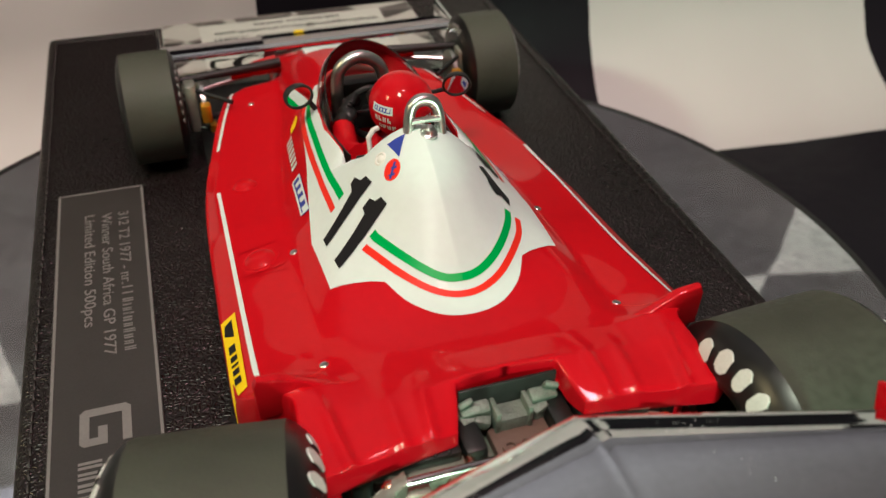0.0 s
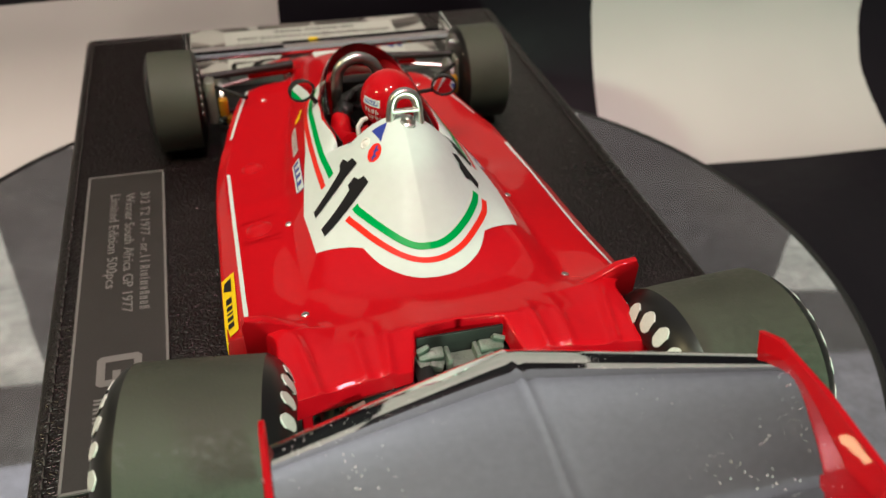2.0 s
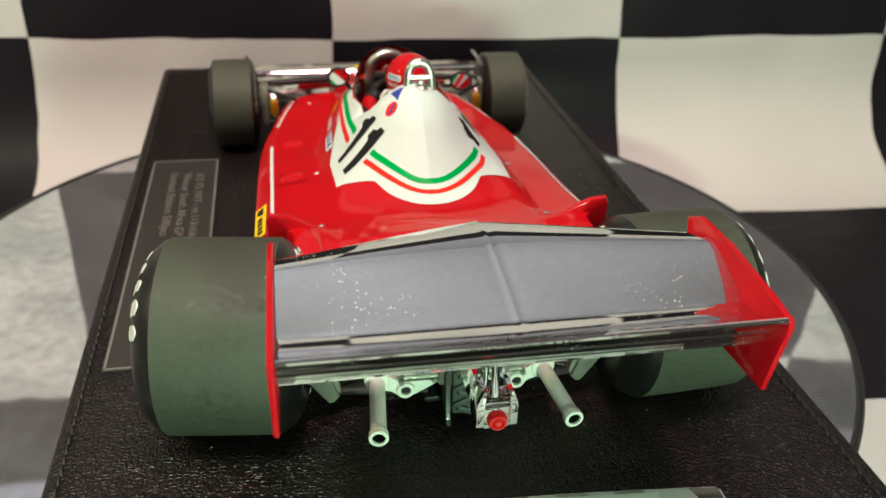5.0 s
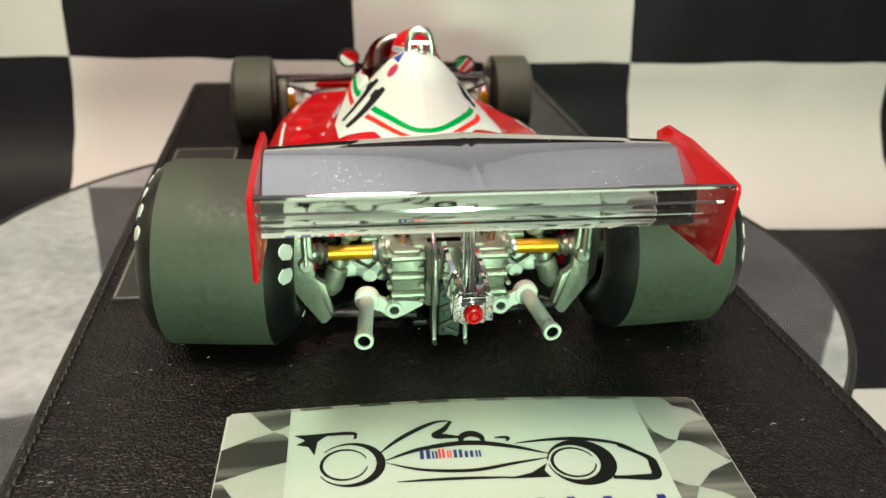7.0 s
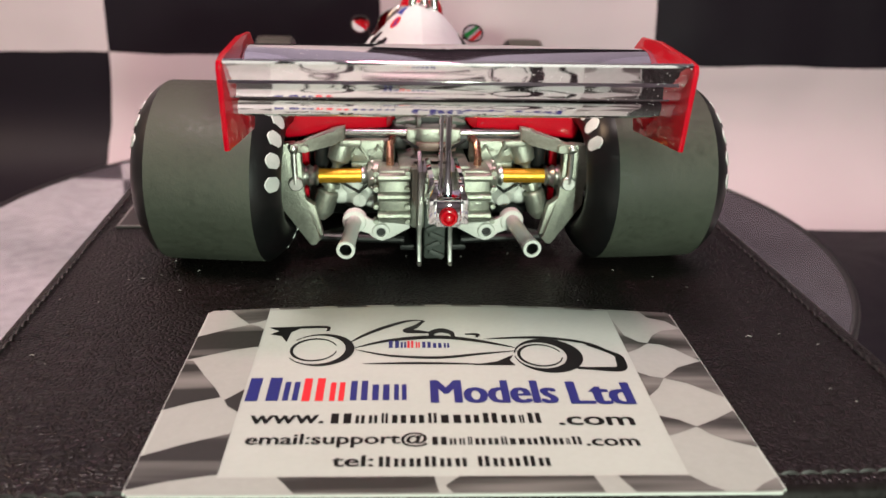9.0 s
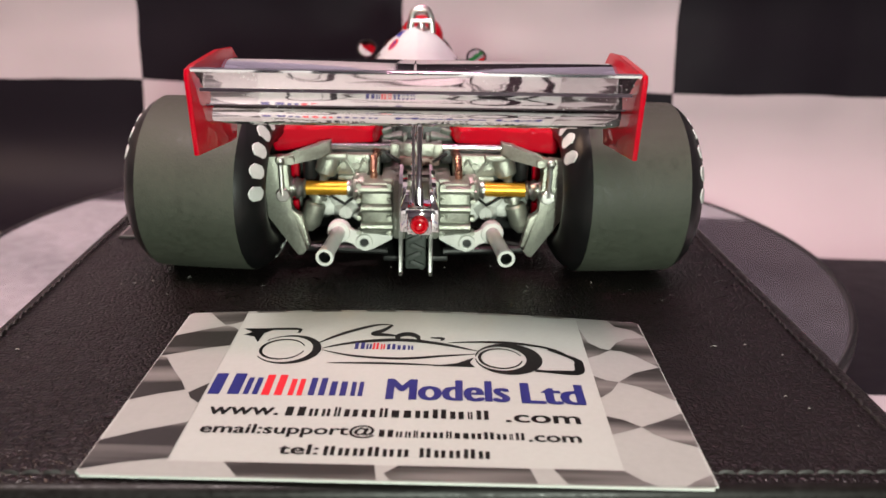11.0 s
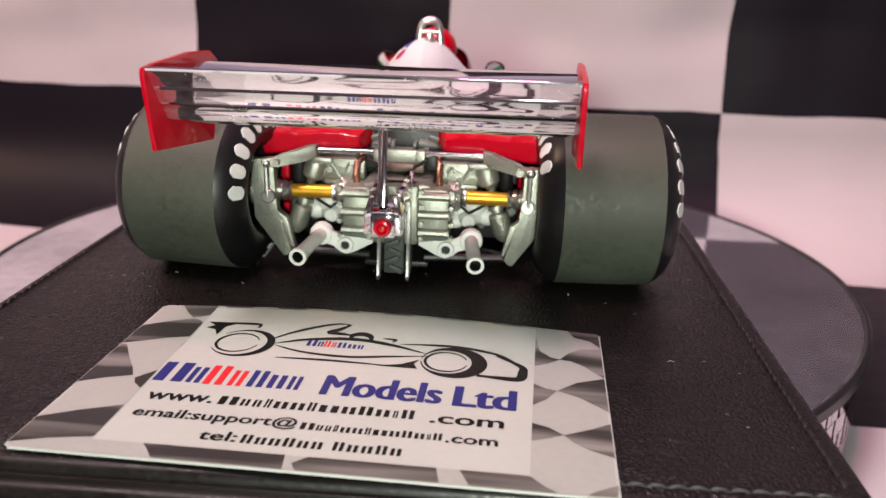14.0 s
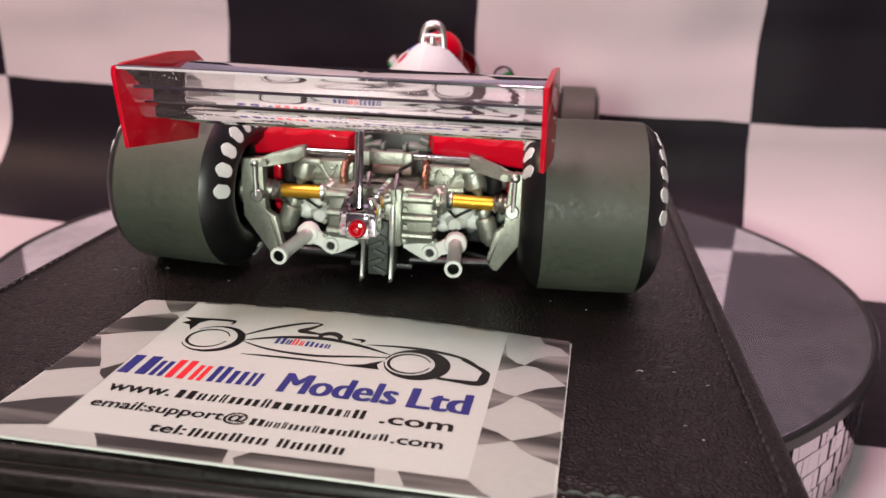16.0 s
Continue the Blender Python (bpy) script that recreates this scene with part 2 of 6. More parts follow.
def dusty_chrome():
    """Chrome with scattered specks of pale dust, thicker in patches."""
    m = material("dusty_chrome", (0.80, 0.80, 0.82), 0.045, metal=1.0, vary=0.06, scale=60, bump=0.006, bump_scale=90)
    nt = m.node_tree
    b = nt.nodes["Principled BSDF"]
    tc = nt.nodes.new("ShaderNodeTexCoord")
    vor = nt.nodes.new("ShaderNodeTexVoronoi")
    vor.inputs["Scale"].default_value = 1900
    patch = nt.nodes.new("ShaderNodeTexNoise")
    patch.inputs["Scale"].default_value, patch.inputs["Detail"].default_value = 55, 3
    reach = nt.nodes.new("ShaderNodeMapRange")
    reach.inputs[1].default_value, reach.inputs[2].default_value = 0.40, 0.72
    reach.inputs[3].default_value, reach.inputs[4].default_value = 0.05, 0.30
    less = nt.nodes.new("ShaderNodeMath")
    less.operation = "LESS_THAN"
    pick = nt.nodes.new("ShaderNodeSeparateColor")
    some = nt.nodes.new("ShaderNodeMath")
    some.operation, some.inputs[1].default_value = "LESS_THAN", 0.30
    both = nt.nodes.new("ShaderNodeMath")
    both.operation = "MULTIPLY"
    inv = nt.nodes.new("ShaderNodeMath")
    inv.operation, inv.inputs[0].default_value = "SUBTRACT", 1.0
    lk = nt.links.new
    lk(tc.outputs["Object"], vor.inputs["Vector"])
    lk(tc.outputs["Object"], patch.inputs["Vector"])
    lk(patch.outputs["Fac"], reach.inputs[0])
    lk(vor.outputs["Distance"], less.inputs[0])
    lk(reach.outputs[0], less.inputs[1])
    lk(vor.outputs["Color"], pick.inputs[0])
    lk(pick.outputs[0], some.inputs[0])
    lk(less.outputs[0], both.inputs[0])
    lk(some.outputs[0], both.inputs[1])
    lk(both.outputs[0], inv.inputs[1])
    lk(inv.outputs[0], b.inputs["Metallic"])
    return m


WING_CHROME = dusty_chrome()
LEATHER = leather_material()
LEATHER_EDGE = material("smooth_black_leather", (0.0055, 0.0042, 0.0039), 0.42, vary=0.25, scale=90, spec=0.26, bump=0.10, bump_scale=700)
CLOTH = cloth_material()
FLAG_DARK = flag_print()
SMOKED = glass_material("smoked_screen", (0.84, 0.66, 0.60, 1), 0.03, 1.5)
SMOKED_EDGE = glass_material("smoked_edge", (0.30, 0.16, 0.14, 1), 0.08, 1.6)

# ---- building helpers: everything below is drawn in millimetres and scaled on linking ----
MM = 0.001


def part(name, bm, mat, parent=None, label="", smooth=True, sharp=35):
    bmesh.ops.remove_doubles(bm, verts=bm.verts, dist=1e-5)
    bmesh.ops.recalc_face_normals(bm, faces=bm.faces)
    bm.transform(Matrix.Scale(MM, 4))
    me = bpy.data.meshes.new(name)
    for f in bm.faces:
        f.smooth = smooth
    if smooth:
        for e in bm.edges:
            if len(e.link_faces) == 2 and e.calc_face_angle(0) > radians(sharp):
                e.smooth = False
    bm.to_mesh(me)
    bm.free()
    for one in (mat if isinstance(mat, (list, tuple)) else [mat]):
        me.materials.append(one)
    ob = new(name, me)
    if parent:
        ob.parent = parent
    if label:
        tagged(ob, label)
    return ob


def thing(name, label, category, group=""):
    return tagged(new(name), label, category, group)


def box(bm, c, s, bevel=0.3, rot=(0, 0, 0), seg=2):
    """A bevelled block with its centre at c and the sizes s."""
    m = Matrix.Translation(c) @ pose(0, 0, 0, *rot) @ Matrix.Diagonal((*s, 1))
    vs = bmesh.ops.create_cube(bm, size=1, matrix=m)["verts"]
    if bevel:
        es = list({e for v in vs for e in v.link_edges})
        bmesh.ops.bevel(bm, geom=es, offset=bevel, segments=seg, affect="EDGES", profile=0.5)


def basis(d):
    d = Vector(d).normalized()
    a = d.orthogonal().normalized()
    return d, a, d.cross(a)


def tube(bm, pts, r, seg=12, caps=True):
    """A round bar through pts; r is one radius or one for each point."""
    pts = [Vector(p) for p in pts]
    rs = r if isinstance(r, (list, tuple)) else [r] * len(pts)
    rings, a = [], None
    for i, p in enumerate(pts):
        d = (pts[min(i + 1, len(pts) - 1)] - pts[max(i - 1, 0)]).normalized()
        a = d.orthogonal().normalized() if a is None else (a - d * a.dot(d)).normalized()
        b = d.cross(a)
        rings.append([bm.verts.new(p + rs[i] * (math.cos(2 * math.pi * k / seg) * a + math.sin(2 * math.pi * k / seg) * b)) for k in range(seg)])
    for q, w in zip(rings, rings[1:]):
        for k in range(seg):
            bm.faces.new((q[k], q[(k + 1) % seg], w[(k + 1) % seg], w[k]))
    if caps:
        bm.faces.new(rings[0][::-1])
        bm.faces.new(rings[-1])


def lathe(bm, prof, centre, axis, seg=32):
    """Turns (distance along axis, radius) pairs about an axis through centre."""
    d, a, b = basis(axis)
    c = Vector(centre)
    rings = []
    for t, r in prof:
        if r < 1e-4:
            rings.append([bm.verts.new(c + d * t)])
        else:
            rings.append([bm.verts.new(c + d * t + r * (math.cos(2 * math.pi * k / seg) * a + math.sin(2 * math.pi * k / seg) * b)) for k in range(seg)])
    for q, w in zip(rings, rings[1:]):
        for k in range(seg):
            j = (k + 1) % seg
            if len(q) == 1 and len(w) == 1:
                continue
            if len(q) == 1:
                bm.faces.new((q[0], w[j], w[k]))
            elif len(w) == 1:
                bm.faces.new((q[k], q[j], w[0]))
            else:
                bm.faces.new((q[k], q[j], w[j], w[k]))


def prism(bm, outline, depth, place=lambda u, v, w: (u, v, w), bevel=0.0):
    """An outline (u, v) given the thickness depth along w, put into space by place."""
    lo = [bm.verts.new(place(u, v, 0)) for u, v in outline]
    hi = [bm.verts.new(place(u, v, depth)) for u, v in outline]
    fs = [bm.faces.new(lo[::-1]), bm.faces.new(hi)]
    n = len(lo)
    fs += [bm.faces.new((lo[k], lo[(k + 1) % n], hi[(k + 1) % n], hi[k])) for k in range(n)]
    if bevel:
        es = list({e for f in fs[:2] for e in f.edges})
        bmesh.ops.bevel(bm, geom=es, offset=bevel, segments=2, affect="EDGES", profile=0.5)


def arc(cx, cy, r, a0, a1, n):
    return [(cx + r * math.cos(radians(a0 + (a1 - a0) * k / n)), cy + r * math.sin(radians(a0 + (a1 - a0) * k / n))) for k in range(n + 1)]


def ball(bm, c, r, seg=16, squash=(1, 1, 1)):
    bmesh.ops.create_uvsphere(bm, u_segments=seg, v_segments=seg // 2 + 2, radius=1,
                              matrix=Matrix.Translation(c) @ Matrix.Diagonal((r * squash[0], r * squash[1], r * squash[2], 1)))


# ---- the room, the chequered cloth, the turntable ----
def shell_wall(name, c, s, mat):
    bm = bmesh.new()
    box(bm, c, s, 0)
    tagged(part(name, bm, mat, smooth=False), "plain grey painted surface of the room", "wall", kind="structure")


shell_wall("wall_north", (0, 1900, 688), (3860, 60, 1620), WALLS)
shell_wall("wall_south", (0, -1900, 688), (3860, 60, 1620), WALLS)
shell_wall("wall_east", (1900, 0, 688), (60, 3739, 1620), WALLS)
shell_wall("wall_west", (-1900, 0, 688), (60, 3739, 1620), WALLS)
shell_wall("ceiling", (0, 0, 1530), (3900, 3900, 60), CEIL)
shell_wall("floor", (0, 0, -92.5), (3738, 3738, 60), FLOOR)


def backdrop():
    """One cloth hung behind the turntable, sweeping forward over the table top in a curve."""
    back, low, bend, square, head = 252.0, -60.0, 52.0, 131.0, 190.0
    path = []
    z = head
    while z > low + bend:
        path.append((back, z))
        z -= 7 if z < 140 else 14
    for k in range(13):
        a = math.pi / 2 * k / 12
        path.append((back - bend + bend * math.cos(a), low + bend - bend * math.sin(a)))
    y = back - bend - 10
    while y > -420:
        path.append((y, low))
        y -= 10
    arcs = [0.0]
    for p, q in zip(path, path[1:]):
        arcs.append(arcs[-1] + math.dist(p, q))
    zero = next(a for a, p in zip(arcs, path) if p[1] <= 1.0)
    bm = bmesh.new()
    uv = bm.loops.layers.uv.new("UVMap")
    cols = 130
    grid, where = [], {}
    turn = Matrix.Translation((-2, 98, 0)) @ pose(0, 0, 0, 0, 0, -4.0) @ Matrix.Translation((2, -98, 0))
    for (y, z), a in zip(path, arcs):
        row = []
        for k in range(cols + 1):
            x = -700 + 1400 * k / cols
            hang = min(1.0, max(0.0, (z - low) / 120.0))
            fold = 7.0 * noise.noise((x * 0.006, a * 0.002, 0.3)) + 4.6 * noise.noise((x * 0.024, a * 0.013, 4.0)) + 1.3 * noise.noise((x * 0.06, a * 0.05, 9.0))
            # long soft folds that run across the cloth
            sag = a + 0.05 * x + 9.0 * noise.noise((x * 0.008, 1.7, 5.0))
            fold += 5.0 * noise.noise((x * 0.0025, sag * 0.022, 12.0)) + 2.2 * noise.noise((x * 0.004, sag * 0.055, 15.0))
            far = max(0.0, math.hypot(x + 2, y - 98) - 147) / 90
            lift = (1.2 + 1.6 * noise.noise((x * 0.016, a * 0.016, 2.0))) * min(1, far) * (1 - hang)
            v = bm.verts.new(turn @ Vector((x + 1.5 * noise.noise((x * 0.01, a * 0.01, 7.0)), y - fold * hang, z + lift)))
            # a fold gathered behind the turntable takes up some of the cloth
            tuck = min(1.0, max(0.0, (a - zero - 15.0) / 80.0))
            where[v] = ((x + 14.0) / square + 20.0, (a - zero + 34.0 * tuck * tuck * (3 - 2 * tuck)) / square + 20.0)
            row.append(v)
        grid.append(row)
    for q, w in zip(grid, grid[1:]):
        for k in range(cols):
            f = bm.faces.new((q[k], q[k + 1], w[k + 1], w[k]))
            for lp in f.loops:
                lp[uv].uv = where[lp.vert]
    tagged(part("backdrop", bm, CLOTH), "black and white chequered cloth hung behind and spread under the model", "cloth", kind="structure")


backdrop()


def turntable():
    cx, cy, rad, top, low = -4.2, 92.5, 138.4, -27.0, -59.0
    t = thing("display_turntable", "round mirrored display turntable with black band and mirror tile rim", "turntable")
    bm = bmesh.new()
    lathe(bm, [(-3, 0), (-3, rad - 1.9), (-0.9, rad - 1.9), (-0.5, rad - 2.3), (-0.5, 0)], (cx, cy, top), (0, 0, 1), 160)
    part("mirror_top", bm, DUSTY, t, "round mirror glass top, dusty and lightly scratched")
    bm = bmesh.new()
    lathe(bm, [(-3.9, rad - 2.6), (-3.9, rad - 0.5), (-3.4, rad), (-0.7, rad), (0, rad - 0.6), (0, rad - 1.4), (-0.6, rad - 2.0), (-3, rad - 2.0)], (cx, cy, top), (0, 0, 1), 160)
    part("rim_band", bm, RIM_BLACK, t, "black plastic band round the mirror")
    bm = bmesh.new()
    lathe(bm, [(low - top - 0.5, 0), (low - top - 0.5, rad - 6), (low - top + 1, rad - 3), (-3.8, rad - 3), (-3.8, 0)], (cx, cy, top), (0, 0, 1), 160)
    part("drum", bm, RIM_BLACK, t, "black plastic drum")
    return t, cx, cy, rad


TURNTABLE = turntable()


# ---- lettering ----
def text_mesh(string, height, width=None, bold=0.0, thick=0.22):
    """Flat lettering as a bmesh, lower left at the origin, with the given capital height and overall width."""
    cu = bpy.data.curves.new("lettering", "FONT")
    cu.body, cu.size, cu.resolution_u, cu.offset = string, 10.0, 3, bold
    ob = bpy.data.objects.new("lettering", cu)
    scene.collection.objects.link(ob)
    me = bpy.data.meshes.new_from_object(ob.evaluated_get(bpy.context.evaluated_depsgraph_get()))
    bpy.data.objects.remove(ob)
    bm = bmesh.new()
    bm.from_mesh(me)
    bpy.data.meshes.remove(me)
    if thick:
        # heavier strokes: the letters again, a hair to either side
        old = list(bm.verts) + list(bm.edges) + list(bm.faces)
        for n, shift in enumerate((-thick, thick, -thick / 2, thick / 2)):
            twin = bmesh.ops.duplicate(bm, geom=old)["geom"]
            for v in twin:
                if isinstance(v, bmesh.types.BMVert):
                    v.co += Vector((shift, 0, 0.012 * (n + 1)))
    xs = [v.co.x for v in bm.verts]
    k = height / 6.9
    kx = width / (max(xs) - min(xs)) if width else k
    x0 = min(xs)
    for v in bm.verts:
        v.co = Vector(((v.co.x - x0) * kx, v.co.y * k, v.co.z))
    return bm


def bars_mesh(widths, height, gap, rise=0.0):
    """A row of plain upright bars that stands in for lettering."""
    bm = bmesh.new()
    u = 0.0
    for n, w in enumerate(widths):
        h = height * (1.0 if n % 3 == 0 else 0.8)
        for a, b in ((0, 0.38), (0.62, 1)):
            prism(bm, [(u + w * a, 0), (u + w * b, 0), (u + w * b, h), (u + w * a, h)], 0.02)
        u += w + gap
    return bm


def moved(bm, u, v, w, turn=0.0):
    bm.transform(Matrix.Translation((u, v, w)) @ pose(0, 0, 0, 0, 0, turn))
    return bm


def stroke(bm, pts, widths, lift=0.0):
    """A flat brush line through pts, swelling and thinning by widths."""
    pts = [Vector(p) for p in pts]
    left, right = [], []
    for i, p in enumerate(pts):
        d = (pts[min(i + 1, len(pts) - 1)] - pts[max(i - 1, 0)]).normalized()
        n = Vector((-d.y, d.x))
        left.append(bm.verts.new((*(p + n * widths[i] / 2), lift)))
        right.append(bm.verts.new((*(p - n * widths[i] / 2), lift)))
    for i in range(len(pts) - 1):
        bm.faces.new((left[i], left[i + 1], right[i + 1], right[i]))


def smooth_line(pts, n=8):
    out = []
    for i in range(len(pts) - 1):
        p0, p1, p2, p3 = (Vector(pts[max(0, min(len(pts) - 1, i + k))]) for k in (-1, 0, 1, 2))
        for j in range(n):
            t = j / n
            out.append(0.5 * ((2 * p1) + (p2 - p0) * t + (2 * p0 - 5 * p1 + 4 * p2 - p3) * t * t + (3 * p1 - p0 - 3 * p2 + p3) * t ** 3))
    return out + [Vector(pts[-1])]


def brush(bm, pts, wide, ends=0.15, lift=0.0):
    line = smooth_line(pts)
    n = len(line) - 1
    stroke(bm, line, [wide * max(ends, math.sin(math.pi * k / n) ** 0.7) for k in range(n + 1)], lift)


# ---- the leather display base ----
def display_base():
    t = thing("leather_plinth", "padded black leather display base with stitched edges under the car", "display base")
    bm = bmesh.new()
    box(bm, (-1.3, 71.5, -13.5), (151.8, 313, 27), 2.2, seg=4)
    bmesh.ops.subdivide_edges(bm, edges=[e for e in bm.edges if e.calc_length() > 100], cuts=40, use_grid_fill=True)
    for v in bm.verts:
        if v.co.z > -0.5:
            v.co.z += 0.10 * noise.noise((v.co.x * 0.03, v.co.y * 0.03, 0)) - 0.08
    cover = part("leather_cover", bm, LEATHER, t, "grained black leather over a board", sharp=60)
    # the leather is stretched smooth where it turns over the rear edge
    cover.data.materials.append(LEATHER_EDGE)
    for f in cover.data.polygons:
        if f.normal.y < -0.2:
            f.material_index = 1
    bm = bmesh.new()
    for x in (-74.3, 70.6):
        tube(bm, [(x, -81, -0.25), (x, 223, -0.3)], 0.18, 6)
    tube(bm, [(-74.3, -81.6, -0.25), (70.6, -81.6, -0.25)], 0.35, 6)
    tube(bm, [(-74.3, 223.2, -0.25), (70.6, 223.2, -0.25)], 0.35, 6)
    part("seam", bm, STITCH, t)
    bm = bmesh.new()
    tube(bm, [(-75.6 + 148.6 * k / 30, -85.4 + 0.12 * noise.noise((k * 0.4, 0, 0)), -4.6) for k in range(31)], 1.9, 14)
    box(bm, (-1.3, -85.5, -17), (147, 1.6, 3.0), 0.7)
    box(bm, (-1.3, -85.2, -14.2), (148.6, 1.0, 24.4), 0.3)
    part("rear_welt", bm, LEATHER_EDGE, t, "rolled leather welt along the rear edge")

    plate = bmesh.new()
    box(plate, (-61.4, 74.5, 0.2), (20.2, 110, 0.5), 0.12)
    plate = part("nameplate", plate, PLATE, t, "engraved dark metal nameplate with a silver border line", smooth=False)
    bm = bmesh.new()
    for c, s in (((-61.4, 129.0, 0.5), (19.4, 0.55, 0.06)), ((-61.4, 20.0, 0.5), (19.4, 0.55, 0.06)),
                 ((-71.0, 74.5, 0.5), (0.55, 109, 0.06)), ((-51.8, 74.5, 0.5), (0.55, 109, 0.06))):
        box(bm, c, s, 0)
    part("border_line", bm, PLATE_LINE, plate, smooth=False)
    for string, x, length, start in (("312 T2 1977 - nr.11", -57.6, 31.5, 118.6), ("Winner South Africa GP 1977", -61.4, 50.2, 118.9), ("Limited Edition 500pcs", -65.2, 40.7, 119.0)):
        part("engraved_line", moved(text_mesh(string, 2.3, length, thick=0.12), x, start, 0.52, -90), PLATE_LINE, plate, smooth=False)
    part("engraved_name", moved(bars_mesh([1.1, 0.5, 0.9, 0.5, 1.4, 1.0, 1.0, 1.1, 1.0, 1.0], 2.2, 0.75), -57.6, 85.5, 0.5, -90), PLATE_LINE, plate, smooth=False)
    # the maker's mark: a square open ring and a row of plain bars
    bm = bmesh.new()
    mark = [(0.9, 0), (8.2, 0), (9, 0.8), (9, 4.8), (4.6, 4.8), (4.6, 3.2), (7.2, 3.2), (7.2, 1.7), (1.9, 1.7), (1.9, 7.4), (9, 7.4), (9, 9), (0.9, 9), (0, 8.1), (0, 0.9)]
    prism(bm, mark, 0.06, lambda u, v, w: (-66.0 + v, 55.0 - u, 0.47 + w))
    part("maker_mark", bm, PLATE_LINE, plate, smooth=False)
    part("maker_bars", moved(bars_mesh([1.6, 1.6, 1.8, 0.8, 0.8, 1.6, 1.6, 1.5], 4.0, 0.8), -66.2, 42.6, 0.5, -90), PLATE_LINE, plate, smooth=False)
    return t


BASE = display_base()


# ---- printed cards ----
def business_card():
    t = thing("business_card", "white printed card with a racing car sketch and chequered border", "business card", "printed cards")

    def printed(name, bm, mat, parent, label="", smooth=True):
        """A layer of the card, which bows up a little along its far edge."""
        for v in bm.verts:
            v.co.z += 1.5 * math.sin(math.pi * min(1, max(0, v.co.x / 84.8))) * max(0.0, v.co.y / 54.8) ** 1.4 + (0.05 if v.co.z > 0.378 else 0.0)
        return part(name, bm, mat, parent, label, smooth)

    bm = bmesh.new()
    box(bm, (42.4, 27.4, 0.2), (84.8, 54.8, 0.35), 0)
    bmesh.ops.bevel(bm, geom=[e for e in bm.edges if abs(e.verts[0].co.z - e.verts[1].co.z) > 0.1], offset=0.7, segments=3, affect="EDGES")
    for axis, size, count in ((0, 84.8, 40), (1, 54.8, 14)):
        for k in range(1, count):
            no = Vector((axis == 0, axis == 1, 0))
            bmesh.ops.bisect_plane(bm, geom=list(bm.verts) + list(bm.edges) + list(bm.faces), plane_co=no * size * k / count, plane_no=no)
    sheet = printed("card_sheet", bm, CARD, t)

    def patch(name, outline, mat, lift):
        """A printed patch; its outline runs in soft curves between the corners given."""
        bm = bmesh.new()
        ring = []
        for u, v in outline:
            cu, cv = min(max(u, 0.9), 83.9), min(max(v, 0.9), 53.9)
            far = math.hypot(u - cu, v - cv)
            ring.append((u, v) if far <= 0.7 else (cu + (u - cu) * 0.7 / far, cv + (v - cv) * 0.7 / far))
        bm.faces.new([bm.verts.new((u, v, lift)) for u, v in ring])
        for k in range(1, 12):
            bmesh.ops.bisect_plane(bm, geom=list(bm.verts) + list(bm.edges) + list(bm.faces), plane_co=(0, 54.8 * k / 12, 0), plane_no=(0, 1, 0))
            bmesh.ops.bisect_plane(bm, geom=list(bm.verts) + list(bm.edges) + list(bm.faces), plane_co=(84.8 * k / 12, 0, 0), plane_no=(1, 0, 0))
        printed(name, bm, mat, sheet, smooth=False)

    # the pale flag in the margins and its dark waving chequers
    for u0, u1, v0, v1 in ((0.12, 11.1, 0.12, 54.68), (72.9, 84.68, 0.12, 54.68), (11.1, 72.9, 0.12, 3.7), (11.1, 72.9, 53.9, 54.68)):
        patch("flag_margin", [(u0, v0), (u1, v0), (u1, v1), (u0, v1)], CARD_PALE, 0.383)
    left = ([(4.0, 54.6), (11.1, 54.6), (11.1, 50.0), (9.6, 49.0), (8.2, 48.6), (6.2, 51.2)],
            [(0.12, 44.2), (4.6, 46.6), (8.6, 48.3), (10.2, 47.4), (11.1, 46.2), (11.1, 39.9), (7.0, 38.8), (0.12, 35.9)],
            [(0.12, 35.6), (1.4, 35.4), (4.1, 30.5), (6.6, 26.5), (7.9, 23.8), (4.0, 22.4), (0.12, 20.4)],
            [(8.6, 22.9), (11.1, 26.0), (11.1, 19.6), (9.4, 21.2)],
            [(0.12, 8.6), (5.2, 11.4), (11.1, 14.0), (11.1, 4.4), (5.0, 3.0), (0.12, 1.2)])
    right = ([(78.8, 54.6), (84.6, 54.6), (84.6, 48.0), (82.9, 50.8), (79.9, 51.9)],
             [(72.9, 50.2), (73.8, 44.2), (75.7, 42.0), (77.2, 41.5), (75.1, 39.4), (72.9, 37.9)],
             [(77.2, 41.5), (78.9, 44.7), (81.0, 46.7), (84.6, 47.7), (84.6, 35.8), (83.2, 37.3), (81.5, 39.6), (79.2, 41.3)],
             [(72.9, 31.3), (74.7, 30.0), (76.7, 29.5), (75.0, 26.3), (72.9, 23.9)],
             [(76.7, 29.5), (80.0, 33.1), (84.6, 35.6), (84.6, 23.8), (82.5, 25.8), (80.0, 28.0)],
             [(72.9, 18.3), (75.4, 17.3), (77.6, 15.4), (75.2, 14.1), (72.9, 13.0)],
             [(77.6, 15.4), (81.3, 17.6), (84.6, 20.0), (84.6, 10.2), (80.8, 12.0), (78.9, 13.6)],
             [(80.4, 0.2), (82.0, 1.6), (84.6, 3.2), (84.6, 0.2)])
    foot = ([(18.8, 3.7), (20.0, 2.2), (21.3, 0.3), (39.7, 0.12), (39.2, 3.7)],
            [(42.5, 3.7), (40.6, 1.8), (41.5, 0.12), (61.0, 0.12), (60.2, 3.7)],
            [(63.4, 3.7), (65.0, 0.12), (76.6, 0.12), (75.0, 1.4), (72.9, 3.7)])
    for outline in left + right + foot:
        patch("chequer", outline, FLAG_DARK, 0.43)
